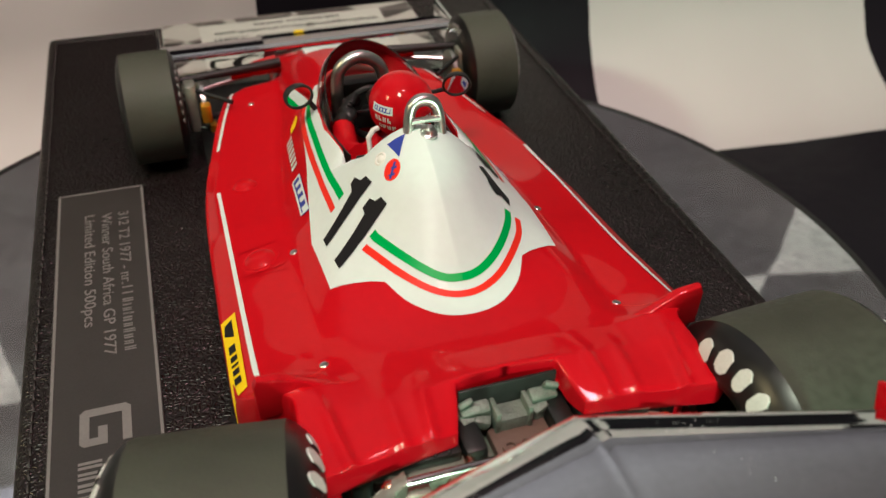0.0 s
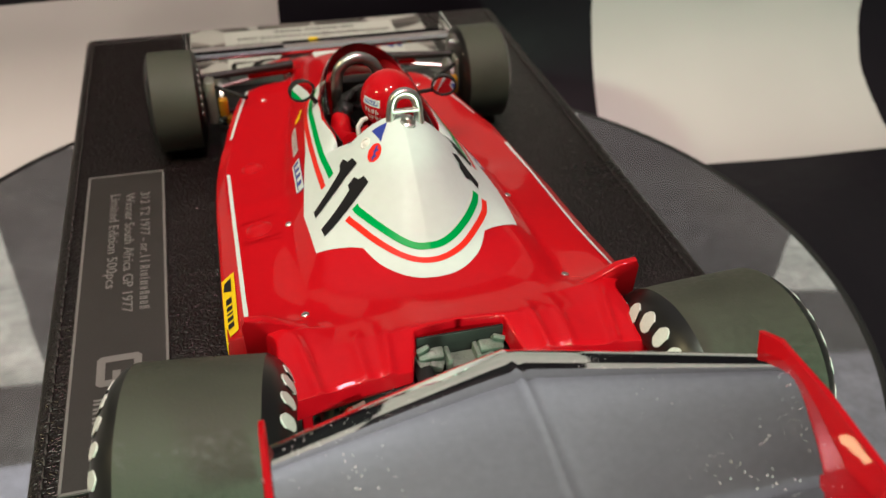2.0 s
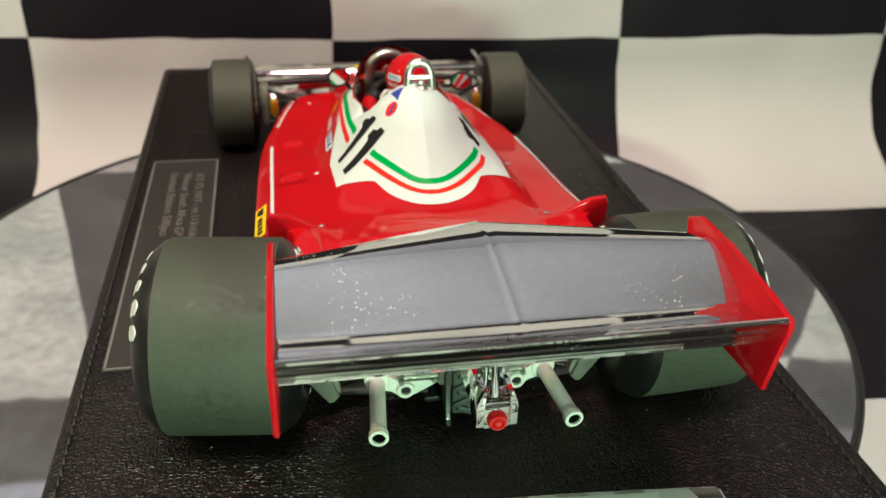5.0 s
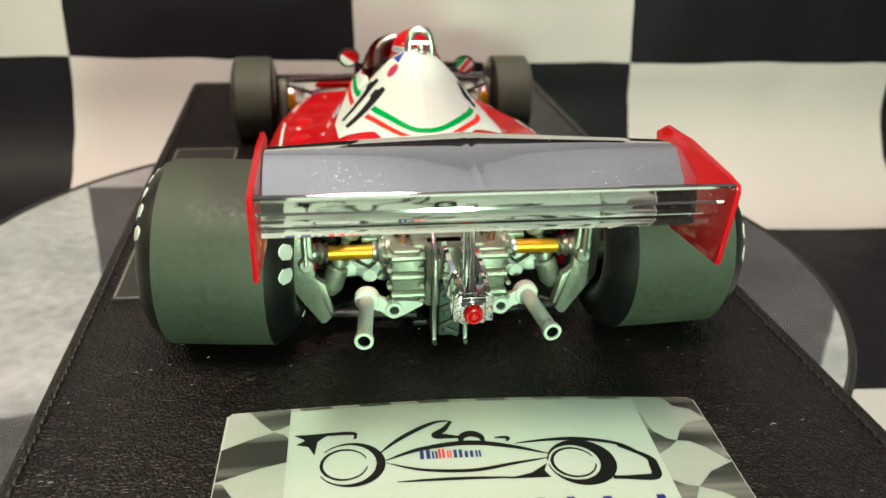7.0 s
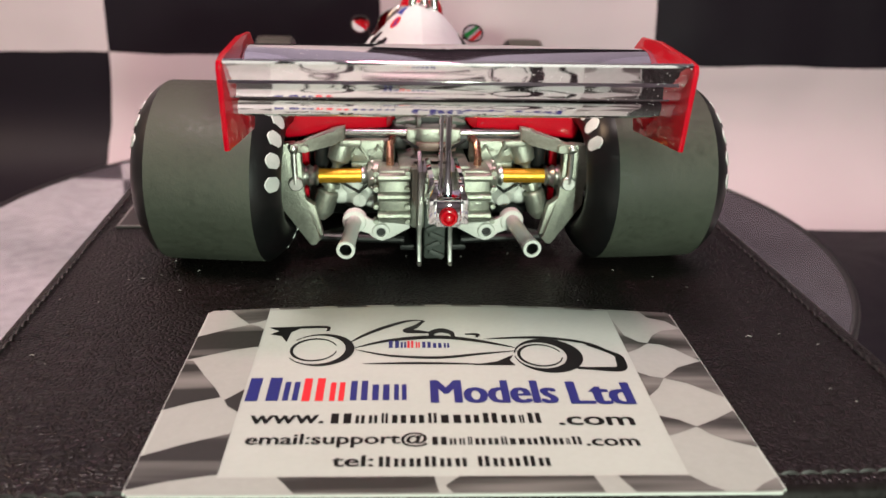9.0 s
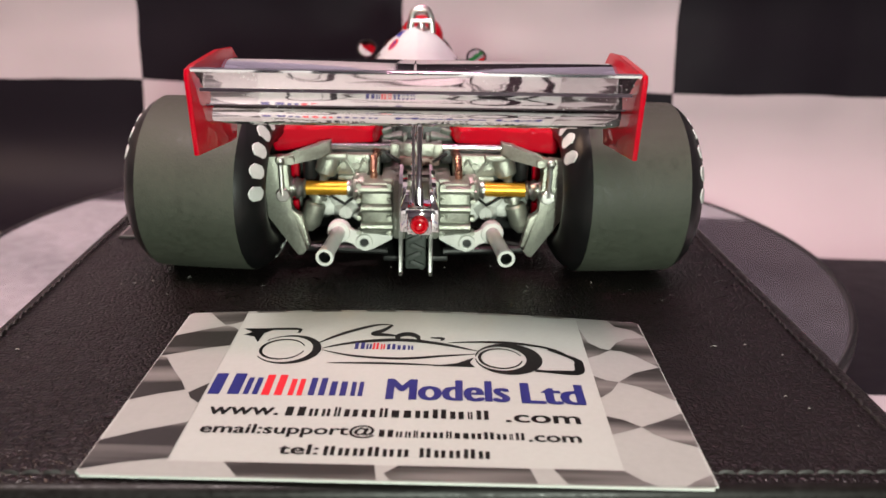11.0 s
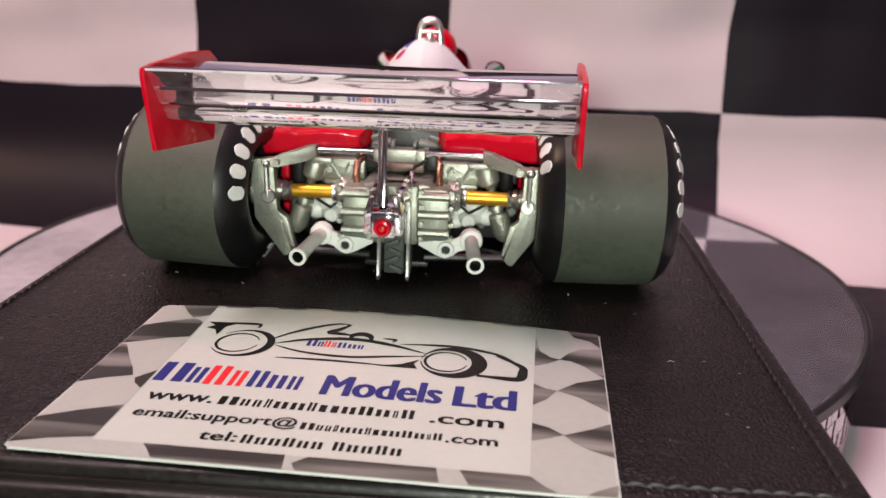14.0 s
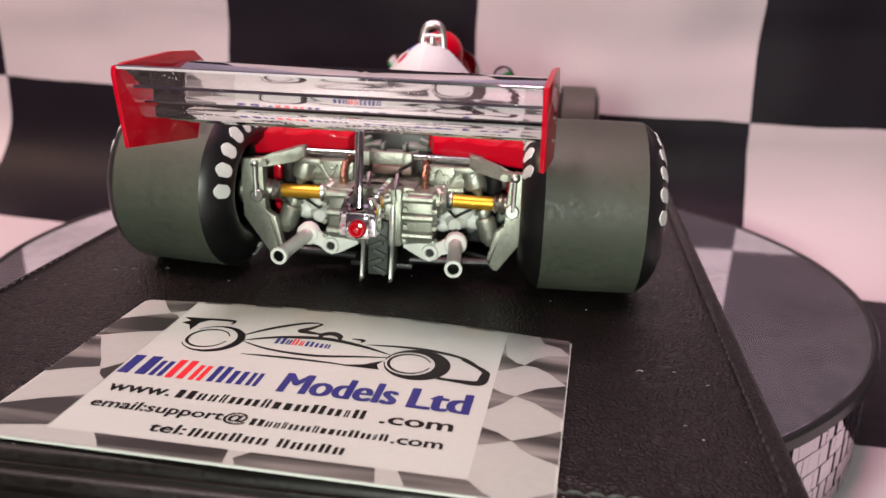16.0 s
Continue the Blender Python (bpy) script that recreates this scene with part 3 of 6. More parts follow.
    for k in range(6):
        patch("chequer", [(13 + 10.4 * k, 53.95), (18.6 + 10.4 * k, 53.95), (18.0 + 10.4 * k, 54.66), (12.6 + 10.4 * k, 54.66)], FLAG_DARK, 0.43)

    # sketch of a single-seater in brush strokes
    z = 0.39

    def inked(draw, *given, **more):
        bm = bmesh.new()
        draw(bm, *given, **more)
        printed("sketch_line", bm, INK, sheet, smooth=False)

    def blot(bm, outline, lift):
        bm.faces.new([bm.verts.new((u, v, lift)) for u, v in outline])
        bmesh.ops.triangulate(bm, faces=list(bm.faces), ngon_method="EAR_CLIP")

    for cx, cy, r, first, swing, fat in ((21.2, 38.4, 5.2, -150, 290, 1.3), (58.6, 36.4, 5.0, -175, 350, 2.5)):
        ring = [(cx + r * math.cos(a), cy + r * math.sin(a)) for a in [math.radians(first + swing * k / 40) for k in range(41)]]
        inked(stroke, ring, [0.2 + fat * math.sin(math.pi * k / 40) ** 2 for k in range(41)], z)
        inner = [(cx - 0.7 + r * 0.72 * math.cos(a), cy + r * 0.72 * math.sin(a)) for a in [math.radians(20 + 330 * k / 40) for k in range(41)]]
        inked(stroke, inner, [0.2 + 0.35 * math.sin(math.pi * k / 40) for k in range(41)], z)
    inked(blot, [(12.0, 46.9), (17.6, 46.9), (17.4, 46.1), (16.0, 44.8), (15.6, 41.2), (14.5, 43.5), (12.5, 44.3), (13.9, 45.4)], z)
    inked(brush, [(14.0, 46.5), (18, 46.6), (22.0, 46.4), (22.2, 44.9)], 0.9, 0.6, lift=z)
    inked(brush, [(26.2, 40.6), (28.6, 43.2), (31.8, 45.8), (35.9, 48.2), (38.8, 48.4)], 0.9, lift=z)
    inked(brush, [(38.8, 48.3), (37.4, 46.2), (35.8, 44.6), (38.0, 44.2), (40.4, 43.8)], 1.4, 0.5, lift=z)
    inked(brush, [(40.0, 42.0), (40.2, 43.9), (41.8, 44.7), (43.3, 43.9), (43.8, 42.4)], 1.6, 0.4, lift=z)
    inked(brush, [(45.8, 43.4), (47.9, 43.3), (47.7, 42.3)], 0.8, 0.5, lift=z)
    inked(brush, [(27.2, 38.8), (33, 41.2), (41, 42.3), (48, 41.0), (54.0, 38.8)], 1.2, lift=z)
    inked(brush, [(27.2, 38.2), (33, 36.0), (41, 35.3), (48, 36.6), (54.2, 37.8)], 0.8, lift=z)
    inked(brush, [(28.8, 33.4), (38, 33.5), (48, 33.2)], 0.7, 0.2, lift=z)
    inked(blot, [(46.2, 32.9), (50.4, 34.1), (53.4, 36.4), (52.6, 34.6), (53.4, 32.9)], z)
    inked(brush, [(49.0, 41.7), (55, 42.4), (60.5, 42.4), (66.8, 40.8), (70.4, 37.4)], 0.9, lift=z)
    inked(brush, [(66.4, 40.6), (70.6, 37.2), (71.0, 35.0), (70.4, 32.4), (67.0, 32.2), (63.4, 32.4)], 1.7, 0.5, lift=z)

    # brand lettering as plain bars in its colours; the other words as they stand
    def bars(name, widths, h, gap, u, v, mat):
        for n, w in enumerate(widths):
            printed(name, moved(bars_mesh([w], h * (1.0 if n % 3 == 0 else 0.8), 0), u, v, 0.38), mat, sheet, smooth=False)
            u += w + gap

    bars("small_bar", [1.7, 0.9], 2.4, 0.3, 32.8, 38.6, NAVY)
    bars("small_bar", [1.0, 0.7], 2.4, 0.4, 35.9, 38.6, CARD_RED)
    bars("small_bar", [1.4, 1.4, 0.9], 2.0, 0.4, 38.4, 38.6, NAVY)
    bars("brand_bar", [4.9, 2.3], 6.8, 0.6, 11.6, 22.6, NAVY)
    bars("brand_bar", [3.2, 2.2], 6.6, 0.9, 20.0, 22.4, CARD_RED)
    bars("brand_bar", [2.6, 2.6, 1.9], 5.6, 0.7, 27.2, 22.5, NAVY)
    printed("lettering", moved(text_mesh("Models", 6.5, 19.4, 0.0, 0.45), 39.3, 21.7, 0.39), NAVY, t, smooth=False)
    printed("lettering", moved(text_mesh("Ltd", 6.5, 10.0, 0.0, 0.45), 60.4, 21.5, 0.39), NAVY, t, smooth=False)
    printed("lettering", moved(text_mesh("www.", 3.2, 10.6), 13.2, 16.4, 0.39), INK, t, smooth=False)
    bars("brand_bar", [2.9, 1.3, 1.2, 0.9, 2.0, 2.0, 1.2, 2.9, 2.0, 2.0, 2.0, 0.7, 1.8], 2.6, 0.62, 24.8, 16.3, INK)
    printed("lettering", moved(text_mesh(".com", 3.2, 11.2), 57.6, 15.8, 0.39), INK, t, smooth=False)
    printed("lettering", moved(text_mesh("email:support@", 2.5, 25.2), 13.4, 11.2, 0.39), INK, t, smooth=False)
    bars("brand_bar", [2.0, 0.9, 0.8, 0.6, 1.4, 1.4, 0.8, 2.0, 1.4, 1.4, 1.4, 0.5, 1.2], 1.9, 0.42, 39.2, 10.9, INK)
    printed("lettering", moved(text_mesh(".com", 2.5, 7.6), 60.6, 10.6, 0.39), INK, t, smooth=False)
    printed("lettering", moved(text_mesh("tel:", 2.5, 5.6), 25.6, 6.0, 0.39), INK, t, smooth=False)
    bars("number_bar", [1.5] * 6, 2.3, 0.55, 31.9, 5.9, INK)
    bars("number_bar", [1.5] * 5, 2.3, 0.55, 45.2, 5.9, INK)
    return t


card = business_card()
card.location, card.rotation_euler = (-0.0448, -0.0833, 0.0004), (0, 0, radians(-2.3))
copy_thing(card, Matrix.Translation((0.0438, 0.2248, 0.0002)) @ pose(0, 0, 0, 0, 0, 179.2))


# ---- the model car: rear axle over the origin, nose towards +y ----
CAR = thing("model_race_car", "red and white diecast single-seater model car on the leather base", "model car")


def mirrored(bm):
    """Adds the copy of bm on the other side of the car's middle plane."""
    geom = bmesh.ops.duplicate(bm, geom=list(bm.verts) + list(bm.edges) + list(bm.faces))["geom"]
    vs = [g for g in geom if isinstance(g, bmesh.types.BMVert)]
    for v in vs:
        v.co.x = -v.co.x
    bmesh.ops.reverse_faces(bm, faces=[g for g in geom if isinstance(g, bmesh.types.BMFace)])
    return bm


# half sections from the middle outwards and down: station, then eleven (x, z) pairs
def station(y, inner, ridge, shoulder, flank, foot, crease, stripe, edge, side, low, keel):
    return y, (inner, ridge, shoulder, flank, foot, crease, stripe, edge, side, low, keel)


SECTIONS = [
    station(4.0, (9.6, 27.4), (9.6, 29.6), (14, 30.2), (18, 30.2), (22, 29.8), (25, 29.9), (28.6, 30.1), (30.6, 29.7), (31.0, 27.6), (30.4, 25.4), (9.6, 27.0)),
    station(4.8, (9.4, 26.8), (9.4, 29.9), (14, 30.6), (18, 30.6), (22, 30.2), (25, 30.0), (28.8, 30.4), (31.0, 30.0), (31.4, 27.8), (30.6, 25.0), (9.4, 26.8)),
    station(8.0, (8.6, 27.4), (8.6, 30.8), (13, 31.2), (18, 31.0), (22, 30.6), (25, 30.3), (28.8, 30.8), (31.0, 30.3), (31.5, 28.2), (30.6, 24.8), (8.6, 26.4)),
    station(13.4, (7.7, 28.6), (7.7, 32.0), (12, 32.0), (17, 31.2), (21.4, 30.8), (24.4, 31.0), (27.8, 31.4), (30.4, 31.0), (31.0, 28.6), (30.2, 25.2), (7.7, 26.8)),
    station(14.0, (0, 30.6), (0, 32.4), (6, 32.4), (15, 31.6), (21.2, 30.8), (24.4, 31.2), (27.8, 31.6), (30.4, 31.2), (31.0, 28.6), (30.2, 25.2), (0, 27.0)),
    station(18.9, (0, 29), (0, 31.2), (6, 31.4), (14, 31.0), (20.6, 30.4), (24.4, 31.2), (28.2, 31.8), (30.0, 31.4), (30.6, 29.2), (30.0, 25.4), (0, 27.2)),
    station(19.4, (0, 29), (0, 31.0), (6, 31.3), (14, 30.9), (20.6, 30.3), (24.4, 31.0), (30.0, 31.9), (33.8, 31.0), (34.2, 28.5), (31.5, 6.0), (0, 4.5)),
    station(21.0, (0, 28), (0, 30.7), (6, 31.0), (14, 30.7), (20.5, 30.0), (24.4, 30.0), (30.8, 31.0), (35.6, 30.2), (36.4, 26.0), (33.5, 5.0), (0, 4.0)),
    station(25.0, (0, 28), (0, 30.3), (6, 30.5), (13, 30.3), (20, 29.4), (24.4, 28), (33.6, 28.8), (37.9, 25.6), (39, 22), (37.4, 4), (0, 4)),
    station(31.0, (0, 28), (0, 31.4), (5, 31.3), (12, 30.6), (19.4, 29), (24.2, 27.2), (34.4, 27.2), (38.3, 24), (39, 18), (37.4, 4), (0, 4)),
    station(38.0, (0, 30), (0, 36.8), (5, 35.8), (11.6, 32.6), (18.8, 30), (24, 26.8), (34.5, 26), (38.5, 22.8), (39, 16), (37.4, 4), (0, 4)),
    station(45.0, (0, 34), (0, 42), (5, 40.8), (11.4, 34.8), (18.2, 31.2), (23.8, 26.6), (34.5, 24.8), (38.5, 21.6), (39, 15), (37.4, 4), (0, 4)),
    station(51.0, (0, 38), (0, 46.2), (5.0, 44.6), (10.6, 38.2), (17.4, 32), (23.6, 26.3), (34.4, 24.2), (38.4, 21), (38.9, 15), (37.4, 4), (0, 4)),
    station(57.0, (0, 38), (0, 48.0), (5.0, 46.6), (10.2, 40.4), (16.9, 32.4), (23.4, 26), (34.4, 23.6), (38.3, 20.4), (38.8, 14.6), (37.4, 4), (0, 4)),
    station(61.6, (0, 37), (0, 47.6), (5.0, 46.2), (10, 40.6), (16.7, 32.6), (23.2, 25.6), (34.4, 23.2), (38.2, 20), (38.7, 14.3), (37.2, 4), (0, 4)),
    station(62.4, (0, 38), (0, 39.4), (6.5, 39.4), (10.2, 40.2), (16.7, 32.5), (23.2, 25.5), (34.4, 23.1), (38.2, 19.9), (38.7, 14.2), (37.2, 4), (0, 4)),
    station(67.0, (0, 37), (0, 38.4), (6.6, 38.5), (10.6, 39.2), (16.7, 32.2), (23.0, 25.0), (34.5, 22.6), (38.2, 19.4), (38.6, 13.9), (37.2, 4), (0, 4)),
    station(67.8, (0, 17), (0, 17), (9.8, 18), (10.8, 39.0), (16.7, 32.2), (23.0, 24.9), (34.5, 22.5), (38.2, 19.3), (38.6, 13.8), (37.2, 4), (0, 4)),
    station(71.5, (0, 17), (0, 17), (10, 18), (11.1, 38.4), (16.6, 32), (22.8, 24.6), (34.6, 22.2), (38.1, 19), (38.5, 13.6), (37.2, 4), (0, 4)),
    station(82.0, (0, 17), (0, 17), (10.8, 18), (11.9, 36.6), (16, 31), (21.8, 22), (34.9, 20.6), (37.9, 17.4), (38.3, 12.6), (37, 4), (0, 4)),
    station(94.0, (0, 17), (0, 17), (10, 18), (11.2, 35.4), (15, 30.6), (20.4, 20.2), (34.8, 19.4), (37.3, 16.2), (37.6, 12), (36.4, 4), (0, 4)),
    station(103.0, (0, 17), (0, 17.0), (7.6, 18.0), (8.8, 34.6), (13.8, 29.6), (19.2, 19.0), (32.8, 18.4), (35.6, 17.2), (36.2, 11.4), (35.0, 4.0), (0, 4.0)),
    station(107.5, (0, 22), (0, 22.0), (4.2, 24.0), (6.2, 34.2), (13.0, 29.0), (18.6, 18.6), (32.0, 18.0), (34.8, 16.9), (35.4, 11.2), (34.2, 4.0), (0, 4.0)),
    station(109.5, (0, 28), (0, 33.8), (4.0, 33.6), (6.8, 32.9), (12.6, 28.4), (18.2, 18.4), (31.6, 17.8), (34.2, 16.7), (34.9, 11.0), (33.8, 4.0), (0, 4.0)),
    station(122.0, (0, 26), (0, 30.8), (4.6, 30.4), (8.0, 29.0), (11.8, 25.0), (16.2, 17.4), (29.7, 16.9), (32.4, 16.0), (33.0, 10.6), (32.0, 4.0), (0, 4.0)),
    station(136.0, (0, 22), (0, 27.4), (4.8, 27.0), (8.4, 25.2), (11.2, 21.6), (14.4, 16.6), (26.5, 16.2), (29.2, 15.3), (29.8, 10.2), (29.0, 4.0), (0, 4.0)),
    station(145.6, (0, 20), (0, 23.2), (4.8, 22.9), (8.6, 21.6), (11.0, 18.9), (13.4, 16.0), (23.5, 15.6), (26.2, 14.8), (26.8, 9.8), (26.2, 4.2), (0, 4.2)),
    station(147.0, (0, 20), (0, 22.6), (4.8, 22.3), (8.6, 21.0), (11.0, 18.4), (12.4, 15.6), (13.0, 14.4), (13.3, 12.6), (13.4, 9.6), (13.0, 4.4), (0, 4.4)),
    station(160.0, (0, 13), (0, 16.6), (5.0, 16.4), (8.8, 15.8), (11.0, 15.0), (12.4, 14.0), (13.0, 12.9), (13.2, 11.6), (13.2, 9.0), (12.8, 5.0), (0, 5.0)),
    station(171.0, (0, 9.5), (0, 12.2), (5.2, 12.1), (9.0, 11.8), (11.4, 11.4), (12.8, 10.9), (13.4, 10.5), (13.6, 10.0), (13.6, 8.6), (13.2, 6.0), (0, 6.0)),
    station(183.0, (0, 8.0), (0, 9.4), (5.2, 9.4), (9.0, 9.2), (11.4, 9.0), (12.8, 8.8), (13.4, 8.6), (13.6, 8.4), (13.6, 7.8), (13.2, 7.0), (0, 6.8)),
]


def body_shell():
    bm = bmesh.new()
    crease = bm.edges.layers.float.new("crease_edge")
    rows = []
    for y, pts in SECTIONS:
        slant = 2.4 if y < 5 else 1.4 if y < 9 else 0.0
        half = [bm.verts.new((x, y + slant * (28 - x) / 20, z)) for x, z in pts]
        other = [v if pts[k][0] == 0 else bm.verts.new((-v.co.x, v.co.y, v.co.z)) for k, v in enumerate(half)]
        rows.append((half, other))
    for (a, b), (c, d) in zip(rows, rows[1:]):
        for p, q, s in ((a, c, 1), (b, d, -1)):
            for k in range(10):
                ring = [p[k], q[k], q[k + 1], p[k + 1]]
                if len(set(ring)) == 4:
                    try:
                        bm.faces.new(ring if s > 0 else ring[::-1])
                    except ValueError:
                        pass
            if p[0] is not p[0] or abs(p[0].co.x) > 0 or abs(q[0].co.x) > 0:
                ring = [p[0], p[10], q[10], q[0]]
                uniq = []
                for v in ring:
                    if v not in uniq:
                        uniq.append(v)
                if len(uniq) > 2:
                    try:
                        bm.faces.new(uniq)
                    except ValueError:
                        pass
    a, b = rows[0]
    bm.faces.new(a)
    bm.faces.new(b)
    a, b = rows[-1]
    bm.faces.new(a[1:] + b[1:][::-1][1:-1])
    loops = {7: 0.85, 9: 0.9, 5: 0.75, 6: 0.8, 4: 0.45}
    names = {}
    for r, (half, other) in enumerate(rows):
        for k in range(11):
            names[half[k]] = names[other[k]] = (r, k)
    cock = {i for i, s in enumerate(SECTIONS) if 67.5 < s[0] < 108}
    for e in bm.edges:
        (r0, k0), (r1, k1) = names[e.verts[0]], names[e.verts[1]]
        if k0 == k1 and r0 != r1:
            e[crease] = loops.get(k0, 0.0)
            if k0 == 3 and r0 in cock and r1 in cock:
                e[crease] = 0.8
            if k0 in (0, 1, 10) and max(r0, r1) <= 3:
                e[crease] = 0.85
        if r0 == r1 and r0 in (0, 1) or (r0 == r1 and r0 in (3, 4) and max(k0, k1) <= 3):
            e[crease] = 0.8
    bmesh.ops.recalc_face_normals(bm, faces=bm.faces)
    me = bpy.data.meshes.new("rough_shell")
    for f in bm.faces:
        f.smooth = True
    bm.to_mesh(me)
    bm.free()
    ob = new("rough_shell", me)
    mod = ob.modifiers.new("smooth", "SUBSURF")
    mod.levels = mod.render_levels = 3
    out = bpy.data.meshes.new_from_object(ob.evaluated_get(bpy.context.evaluated_depsgraph_get()))
    bpy.data.objects.remove(ob)
    bm = bmesh.new()
    bm.from_mesh(out)
    bpy.data.meshes.remove(out)
    # pressed ridges that run back over the tail
    ridges = (((12.3, 19.5), (13.6, 3.0), 0.75, 0.8), ((18.0, 18.5), (17.2, 3.0), 0.5, 0.9), ((27.4, 20.0), (24.6, 2.0), 0.8, 0.9))
    for v in bm.verts:
        if v.co.y < 20 and v.co.z > 28 and v.normal.z > 0.2:
            for (x0, y0), (x1, y1), high, wide in ridges:
                f = min(1.0, max(0.0, (y0 - v.co.y) / (y0 - y1)))
                fade = min(1.0, 2.2 * f)
                off = abs(v.co.x) - (x0 + (x1 - x0) * f)
                v.co.z += fade * fade * (3 - 2 * fade) * high * math.exp(-(off / wide) ** 2)
    bm.normal_update()
    return bm


from mathutils.bvhtree import BVHTree
shell = body_shell()
SKIN = BVHTree.FromBMesh(shell)
part("body_shell", shell, RED, CAR, "glossy red painted bodywork", sharp=80)
for s in (-1, 1):
    bm = bmesh.new()
    prism(bm, [(24.0, 27.5), (35.2, 27.0), (35.5, 33.4), (34.9, 34.7), (31.4, 34.3), (28.4, 32.6), (24.0, 30.4)], 1.6, lambda u, v, w, s=s: (s * u, 18.9 + w, v), 0.45)
    part("tail_fin", bm, RED, CAR, "small upright red fin at the end of the side pod")


def wheel(x, y, r, tread, bulge, rim_r, group_rear):
    """A slick tyre on its rim; x is the middle of the tread, outwards is away from the car."""
    s = 1 if x > 0 else -1
    c, axis = (x, y, r), (s, 0, 0)
    h = tread / 2
    bm = bmesh.new()
    w = h + bulge - 1.2
    lathe(bm, [(-w, rim_r), (-w + 1.6, rim_r - 1.0), (w - 1.6, rim_r - 1.0), (w, rim_r), (w - 0.8, rim_r - 0.5), (w - 3.4, rim_r - 1.8), (w - 4.2, rim_r * 0.45), (w - 2.6, rim_r * 0.25), (w - 2.6, 0.0)], c, axis, 48)
    lathe(bm, [(-w + 1.5, rim_r - 0.9), (-w + 4.0, rim_r - 1.6), (-w + 5.5, rim_r * 0.5), (-w + 5.5, 0.0)], c, axis, 48)
    hub = part("wheel", bm, DARK, CAR, "black alloy wheel")
    bm = bmesh.new()
    side = [(0.0, r - 0.05), (bulge * 0.27, r - 0.7), (bulge * 0.58, r - 2.0), (bulge * 0.84, r - 3.9), (bulge * 0.98, r - 5.6), (bulge, r - 6.8), (bulge * 0.93, rim_r + 1.2), (bulge * 0.72, rim_r + 0.2), (bulge * 0.5, rim_r - 0.6)]

    def bulge_at(q):
        for (t0, q0), (t1, q1) in zip(side, side[1:]):
            if q0 >= q >= q1:
                return t0 + (t1 - t0) * (q0 - q) / (q0 - q1)
        return 0.0

    for e in (1, -1):
        lathe(bm, [(e * (h + t), q) for t, q in side], c, axis, 72)
    lathe(bm, [(h + 0.1, r - 0.4), (-h - 0.1, r - 0.4)], c, axis, 72)
    tyre = part("tyre", bm, SIDEWALL, hub, "slick tyre with glossy black sidewall and white lettering shapes")
    bm = bmesh.new()
    lathe(bm, [(-h - 0.25, r - 0.9), (-h, r - 0.02), (-h * 0.5, r + 0.05), (0, r + 0.08), (h * 0.5, r + 0.05), (h, r - 0.02), (h + 0.25, r - 0.9)], c, axis, 96)
    part("tread", bm, TREAD, hub, "dull scuffed grey-green rubber tread")
    # lettering: plain raised blocks along the sidewall, two rows a side
    k = 1.50 if group_rear else 0.72
    widths = [k * w for w in (1.9, 1.9, 1.9, 1.9, 1.6, 1.5, 1.8, 1.7)]
    rr, tall = (r - 3.5, 1.7) if group_rear else (r - 2.7, 0.7)
    for e in (1, -1):
        if not group_rear and s < 0 and e > 0:
            continue
        for start in ((178, 32 if group_rear else -2) if s * e > 0 else (22,) if s > 0 else (24,)):
            ang = start
            for wd in widths:
                step = math.degrees(wd / rr)
                bm = bmesh.new()
                out = []
                for q0, q1, rad in ((0, 1, rr + tall), (1, 0, rr - tall)):
                    for k in range(5):
                        a = radians(ang - e * s * step * (q0 + (q1 - q0) * k / 4))
                        pinch = tall * (1 - math.sqrt(1 - ((k - 2) / 2.3) ** 2))
                        q = rad - (pinch if rad > rr else -pinch)
                        off = h + bulge_at(q) + 0.02
                        out.append((x + s * e * off, y + q * math.cos(a), r + q * math.sin(a)))
                lift = s * e * 0.22
                top, low = out[:5], out[5:][::-1]
                mid = []
                for p, q in zip(top, low):
                    rad = (math.hypot(p[1] - y, p[2] - r) + math.hypot(q[1] - y, q[2] - r)) / 2
                    a = math.atan2(p[2] - r, p[1] - y)
                    mid.append((x + s * e * (h + bulge_at(rad) + 0.02), y + rad * math.cos(a), r + rad * math.sin(a)))
                grid = [[bm.verts.new((p[0] + lift, p[1], p[2])) for p in line] for line in (top, mid, low)]
                sunk = [[bm.verts.new((p[0] - lift, p[1], p[2])) for p in line] for line in (top, low)]
                for p, q in zip(grid, grid[1:]):
                    for j in range(4):
                        bm.faces.new((p[j], p[j + 1], q[j + 1], q[j]))
                for p, q in ((grid[0], sunk[0]), (grid[2], sunk[1])):
                    for j in range(4):
                        bm.faces.new((p[j], p[j + 1], q[j + 1], q[j]))
                part("letter_block", bm, LETTER if group_rear else LETTER_GREY, tyre, sharp=30)
                ang -= e * s * (step + math.degrees((1.6 if group_rear else 0.8) / rr))
    return hub


for x, toe in ((-43.5, -7.5), (44.2, 3.5)):
    # both wheels stand a little forward of the hubs and toed in
    rear = wheel(x, -1.0, 18.4, 20.2, 4.6, 9.6, True)
    hub = Matrix.Translation((x * MM, -1.0 * MM, 18.4 * MM))
    rear.matrix_basis = Matrix.Translation((0, 3.7 * MM, 0)) @ hub @ pose(0, 0, 0, 0, 0, toe) @ hub.inverted()
for x in (-45.6, 43.0):
    wheel(x, 143.5, 13.9, 11.6, 1.8, 8.2, False)


# ---- rear wing ----
def lip(y, z):
    """The trailing lip sits a little lower."""
    return (y, z - 1.2 * min(1.0, max(0.0, (-y - 40.0) / 7.0)))


